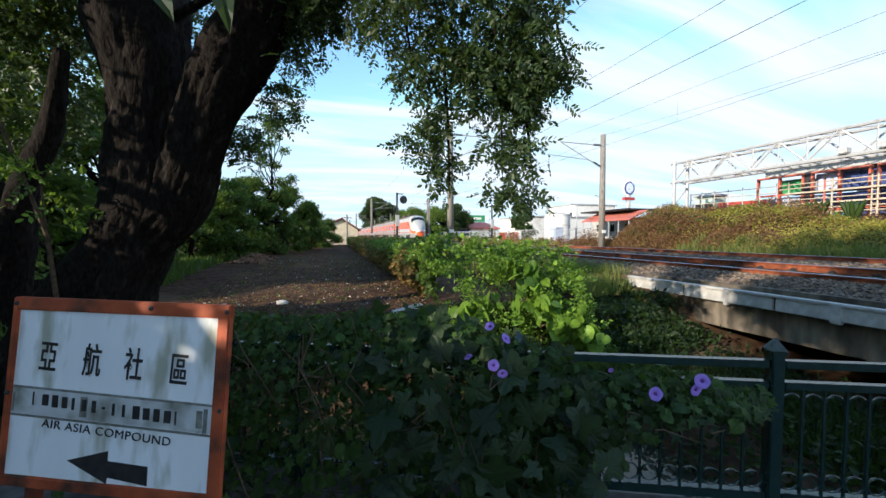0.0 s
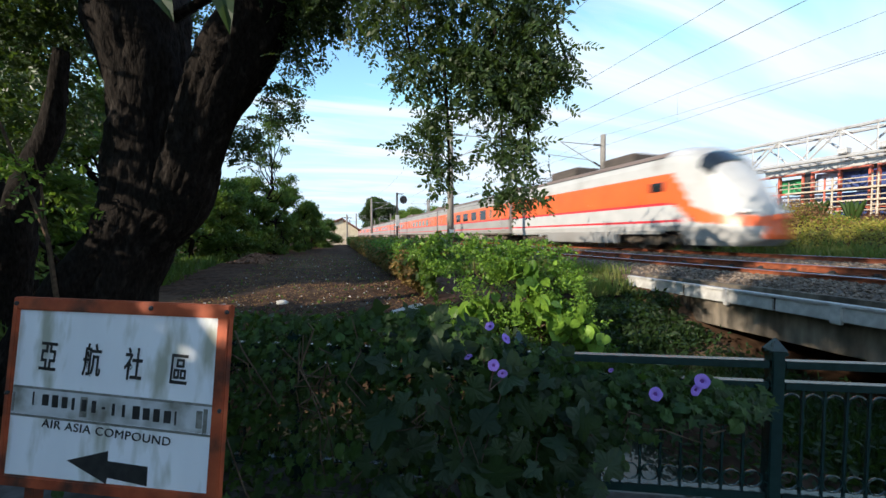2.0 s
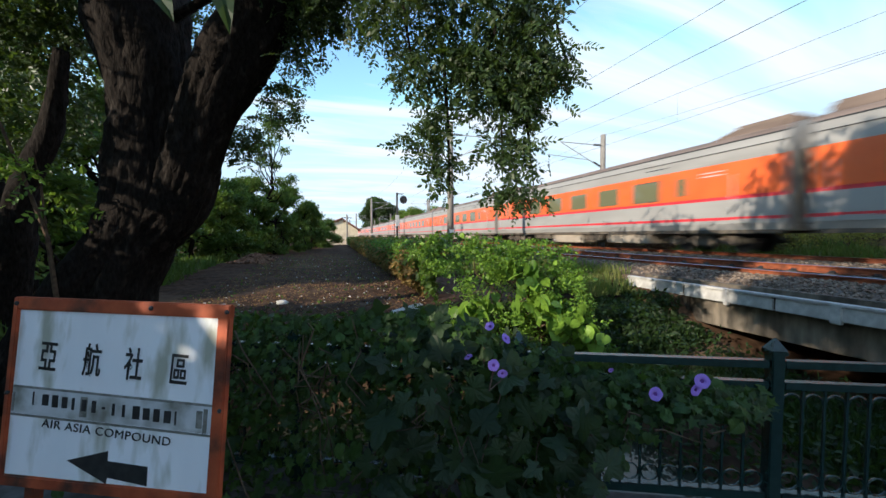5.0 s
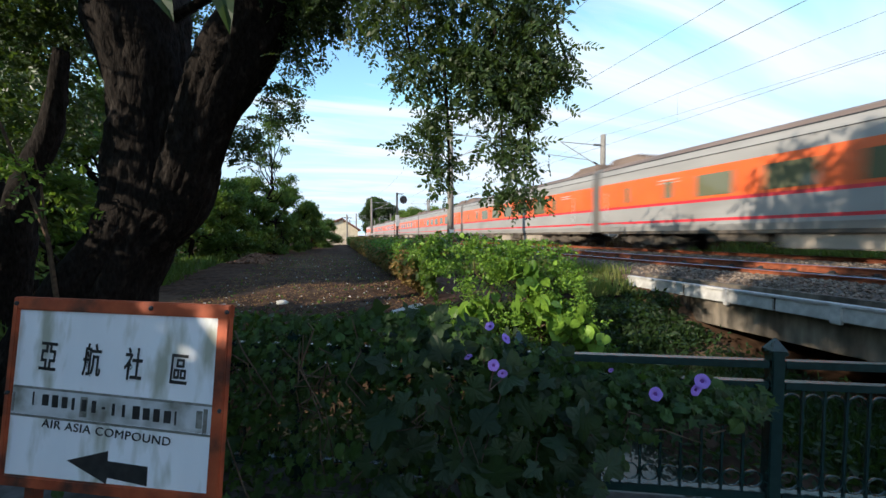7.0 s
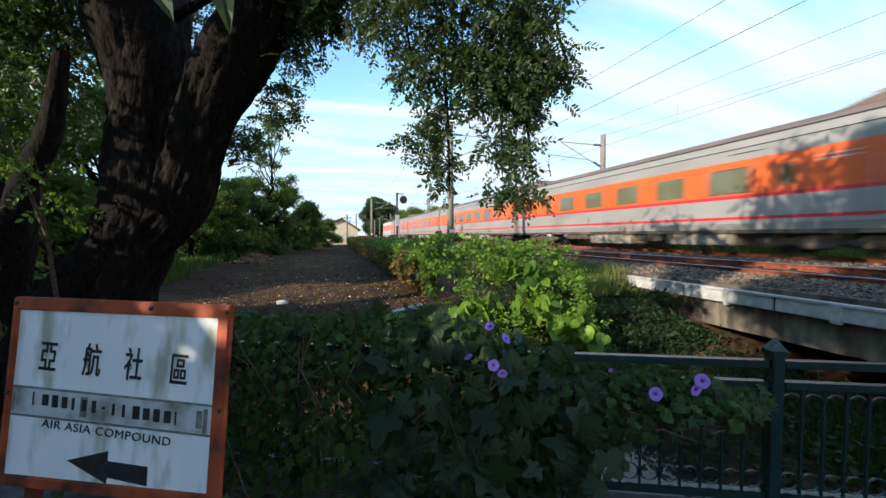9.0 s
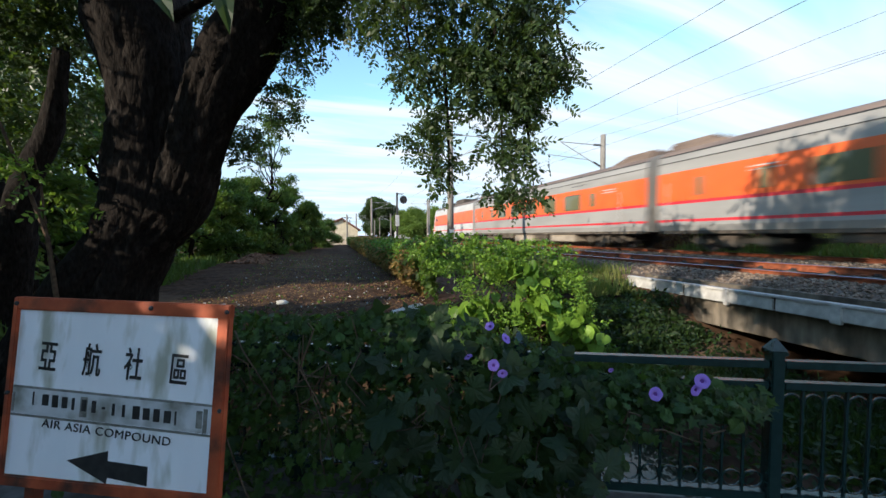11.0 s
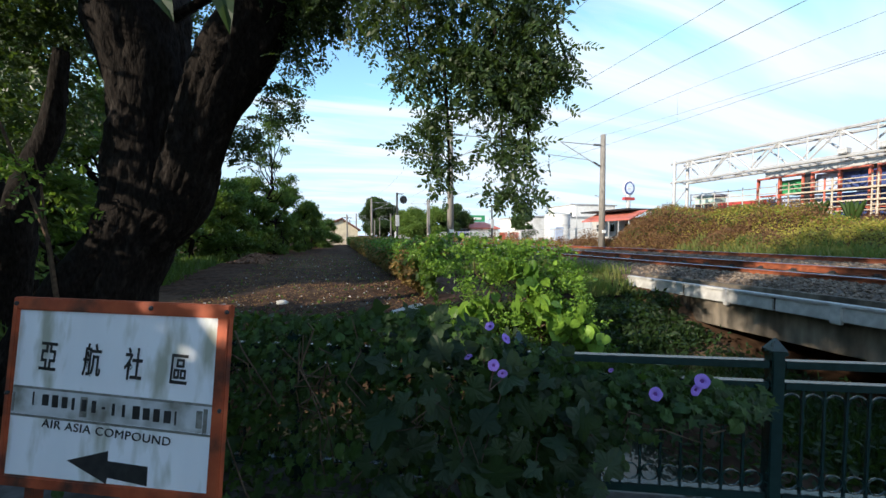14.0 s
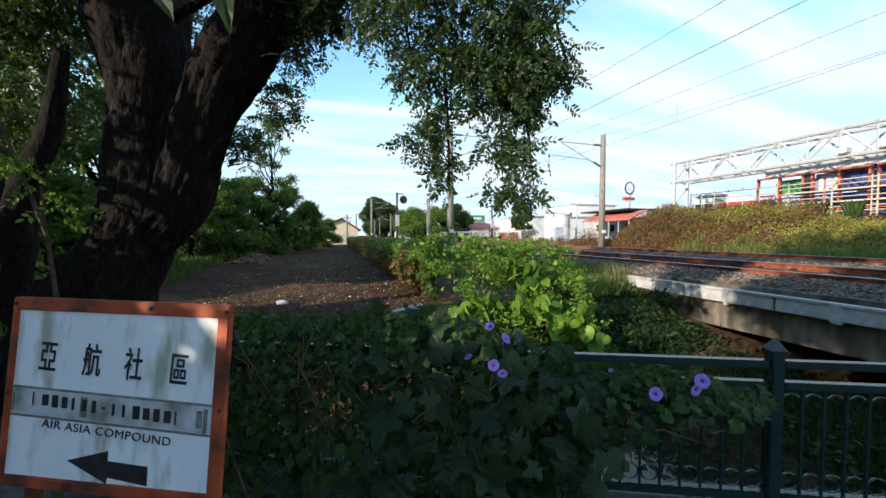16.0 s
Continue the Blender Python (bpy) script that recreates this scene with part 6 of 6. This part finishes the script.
part("panel", one_box(sx - 4.0, sx + 5.5, sy + 9.6, sy + 9.9, 5.4, 7.2, bevel=0.03), GREEN_BOX, board)
part("writing_bar", one_box(sx + 0.5, sx + 4.4, sy + 9.55, sy + 9.62, 6.0, 6.6), WHITE_WALL, board)
for k in (-3, 4):
    part("post", one_tube([(sx + k, sy + 9.9, 0.2), (sx + k, sy + 9.9, 5.5)], 0.15, 6), GALV, board)
ox, oy, oz = (20.06, 37.78, 1.02)
cross = tagged(new("crossing_wall"), "low orange painted wall with pale posts by the crossing", "wall")
part("panel", one_box(ox - 1.6, ox + 1.0, oy, oy + 0.25, 0.3, 1.9, bevel=0.03), ORANGE_STEEL, cross)
for k in (-1.7, -0.4, 1.1):
    part("post", one_box(ox + k - 0.12, ox + k + 0.12, oy - 0.05, oy + 0.3, 0.3, 2.1, bevel=0.02), WHITE_WALL, cross)
cx, cy, cz = (24.65, 65.77, 3.00)
car = tagged(new("parked_car"), "small blue car parked by the crossing", "car")
part("body", one_box(cx - 0.9, cx + 0.9, cy - 2, cy + 2, 1.6, 2.35, bevel=0.2), BLUE_BOX, car)
part("cabin", one_box(cx - 0.75, cx + 0.75, cy - 1.1, cy + 1.3, 2.3, 2.95, bevel=0.2), BLACK_GLASS, car)
hx, hy, hz = (18.44, 96.99, 2.95)
hut("track_hut", "small grey trackside equipment hut", "hut", hx - 2.0, hx + 2.4, hy, hy + 3, 0.0, 4.2, GALV, DARK_STEEL, 0.15)

# cream house with gable at the end of the lot
gx_, gy_, gz_ = (0.57, 64.79, 2.73)
CREAM = surface("cream_wall", (0.55, 0.47, 0.33), (0.66, 0.58, 0.42), 3, 0.85, 0.1, spots=(0.42, 0.36, 0.27), spot_scale=0.5)
BROWN_ROOF = surface("brown_tiles", (0.16, 0.065, 0.045), (0.26, 0.11, 0.08), 6, 0.8, 0.3)
house = tagged(new("house"), "cream rendered house with brown gabled roof", "house")
bm = bmesh.new()
prof = [(-4.0, -0.3), (3.6, -0.3), (3.6, 2.5), (0.9, 4.3), (-4.0, 2.4)]
a, b = ([bm.verts.new((gx_ + x, gy_ + y, z)) for x, z in prof] for y in (0, 9))
for k in range(5):
    bm.faces.new((a[k], a[(k + 1) % 5], b[(k + 1) % 5], b[k]))
bm.faces.new(a)
bm.faces.new(b[::-1])
bmesh.ops.recalc_face_normals(bm, faces=bm.faces)
part("wall", bm, CREAM, house)
for p, q in (((-4.5, 2.35), (1.0, 4.45)), ((0.8, 4.45), (4.1, 2.35))):
    bm = bmesh.new()
    pts = [(gx_ + p[0], gy_ - 0.4, p[1]), (gx_ + q[0], gy_ - 0.4, q[1]), (gx_ + q[0], gy_ + 9.4, q[1]), (gx_ + p[0], gy_ + 9.4, p[1])]
    f = bm.faces.new([bm.verts.new(v) for v in pts])
    got = bmesh.ops.extrude_face_region(bm, geom=[f])
    bmesh.ops.translate(bm, verts=[v for v in got["geom"] if isinstance(v, bmesh.types.BMVert)], vec=(0, 0, 0.22))
    bmesh.ops.recalc_face_normals(bm, faces=bm.faces)
    part("roof", bm, BROWN_ROOF, house)

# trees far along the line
# LEAF_FAR has the sunlight on distant crowns mixed into its green
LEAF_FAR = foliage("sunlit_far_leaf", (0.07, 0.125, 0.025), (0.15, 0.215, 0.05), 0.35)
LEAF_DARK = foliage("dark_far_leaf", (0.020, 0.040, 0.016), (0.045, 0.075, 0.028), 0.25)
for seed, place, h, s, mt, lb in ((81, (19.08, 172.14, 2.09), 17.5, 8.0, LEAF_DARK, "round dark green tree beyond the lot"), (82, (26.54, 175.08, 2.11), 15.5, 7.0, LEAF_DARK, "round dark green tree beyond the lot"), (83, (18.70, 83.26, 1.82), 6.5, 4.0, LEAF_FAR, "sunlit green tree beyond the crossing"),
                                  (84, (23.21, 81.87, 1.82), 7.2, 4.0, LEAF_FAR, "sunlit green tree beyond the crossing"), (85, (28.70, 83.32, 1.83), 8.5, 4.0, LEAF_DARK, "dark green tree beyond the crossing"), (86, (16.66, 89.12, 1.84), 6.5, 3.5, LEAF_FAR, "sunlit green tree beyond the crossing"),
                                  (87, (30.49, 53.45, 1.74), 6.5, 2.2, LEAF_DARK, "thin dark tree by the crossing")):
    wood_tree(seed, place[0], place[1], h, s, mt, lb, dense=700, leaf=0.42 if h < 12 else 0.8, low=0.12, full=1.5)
for seed, place, h, s in ((91, (-4.25, 43.19, 1.68), 3.2, 2.2), (92, (-2.10, 48.81, 1.70), 3.0, 2.4), (93, (-5.47, 33.09, 1.41), 3.6, 1.8), (94, (-3.16, 55.42, 1.72), 4.0, 2.4), (95, (-6.19, 27.02, 1.25), 3.4, 1.8), (96, (-2.81, 39.61, 1.67), 5.0, 2.6), (97, (-4.24, 33.76, 1.50), 5.2, 2.6), (98, (-1.14, 52.71, 1.87), 3.8, 2.4), (99, (-5.74, 30.03, 1.42), 4.8, 2.4), (89, (-6.35, 24.97, 1.10), 4.2, 2.0)):
    wood_tree(seed, place[0], place[1], h, s, LEAF_WOOD, "leafy green shrub at the edge of the lot", dense=1300, leaf=0.22, low=0.02, trunk_r=0.06, name="shrub")
for seed, x, y, h, s in ((101, -30, 70, 10, 5), (102, -45, 90, 12, 6), (103, -16, 62, 8, 4), (104, -18, 48, 9, 4), (105, 75, 130, 10, 6), (106, 30, 140, 8, 5), (107, -24, 26, 11, 5), (108, -19, 15, 11, 4.5)):
    wood_tree(seed, x, y, h, s, LEAF_WOOD, "leafy green tree in the distance", dense=500, leaf=0.45, low=0.1)

# litter, stones and rubble on the lot
PALE = surface("pale_litter", (0.30, 0.28, 0.25), (0.50, 0.48, 0.44), 9, 0.8, 0.2, per="island")
BROWN = surface("brown_rubble", (0.10, 0.055, 0.035), (0.22, 0.13, 0.08), 9, 0.9, 0.3, per="island", specular=0.1)
stones("lot_stones", -3.6, 2.2, 5.4, 34, 4000, 0.03, ground_z, BROWN, "brown stones strewn over the lot")
stones("lot_litter", -3.4, 2.1, 5.5, 26, 260, 0.035, ground_z, PALE, "pale litter and stones on the earth")
stones("rubble", -5.6, -3.6, 22, 27, 500, 0.13, lambda x, y: ground_z(x, y) + 0.5 * max(0, 1 - abs(x + 4.6)) * (1 - abs(y - 24.5) / 2.6), BROWN, "heap of brown rubble and dry cuttings")
for p, r in (((1.22, 6.69, 0.05), 0.2), ((-1.12, 8.77, 0.02), 0.12), ((-2.24, 8.37, 0.05), 0.12), ((1.61, 7.18, 0.05), 0.16)):
    bm = bmesh.new()
    bmesh.ops.create_icosphere(bm, subdivisions=2, radius=r, matrix=Matrix.Translation(p) @ Matrix.Diagonal((1.1, 0.9, 0.6, 1)))
    for v in bm.verts:
        v.co += Vector(rng.normal(size=3)) * r * 0.08
    tagged(link_mesh("rock", bm, PALE), "pale broken stone lying on the earth", "rock", group="pale stones")

# young stems and near leaves beside the big tree
sap = tagged(new("sapling"), "thin bare sapling with a few lit green leaves", "sapling")
bm = bmesh.new()
tube(bm, [(-2.95, 5.06, 0.64), (-2.99, 5.00, 1.53), (-3.14, 4.97, 2.13), (-3.33, 4.95, 2.79)], [0.024, 0.022, 0.018, 0.012], 6)
tube(bm, [(-2.99, 5.00, 1.53), (-3.05, 5.04, 2.09), (-3.05, 4.95, 2.44)], [0.012, 0.01, 0.006], 6)
part("stem", bm, TWIG, sap)
rng = np.random.default_rng(77)
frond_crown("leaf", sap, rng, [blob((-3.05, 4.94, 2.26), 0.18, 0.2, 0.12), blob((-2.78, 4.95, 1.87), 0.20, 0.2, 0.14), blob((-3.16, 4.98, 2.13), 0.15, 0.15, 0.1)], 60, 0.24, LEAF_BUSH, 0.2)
twig = tagged(new("near_branch"), "drooping twig with broad smooth green leaves overhead", "branch")
bm = bmesh.new()
tube(bm, [(-0.66, 1.61, 2.74), (-0.48, 1.49, 2.50), (-0.30, 1.38, 2.40)], [0.008, 0.006, 0.003], 5)
part("stem", bm, TWIG, twig)
pl = np.array([(-0.60, 1.53, 2.43), (-0.36, 1.40, 2.39), (-0.43, 1.45, 2.43)])
tips = np.array([(-0.51, 1.44, 2.29), (-0.32, 1.36, 2.23), (-0.36, 1.40, 2.35)])
trn = []
for a, b in zip(pl, tips):
    d = (b - a) / np.linalg.norm(b - a)
    s = np.cross(d, (0.2, -0.9, 0.3))
    s /= np.linalg.norm(s)
    trn.append(np.stack([d, s, np.cross(s, d)], axis=1))
o = new("leaf", leaves_mesh("leaf", pl, np.linalg.norm(tips - pl, axis=1), np.array(trn), (LEAF_HEART[0] * np.array((1, 0.48, 1)), LEAF_HEART[1]), LEAF_BIG))
o.parent = twig


motions()
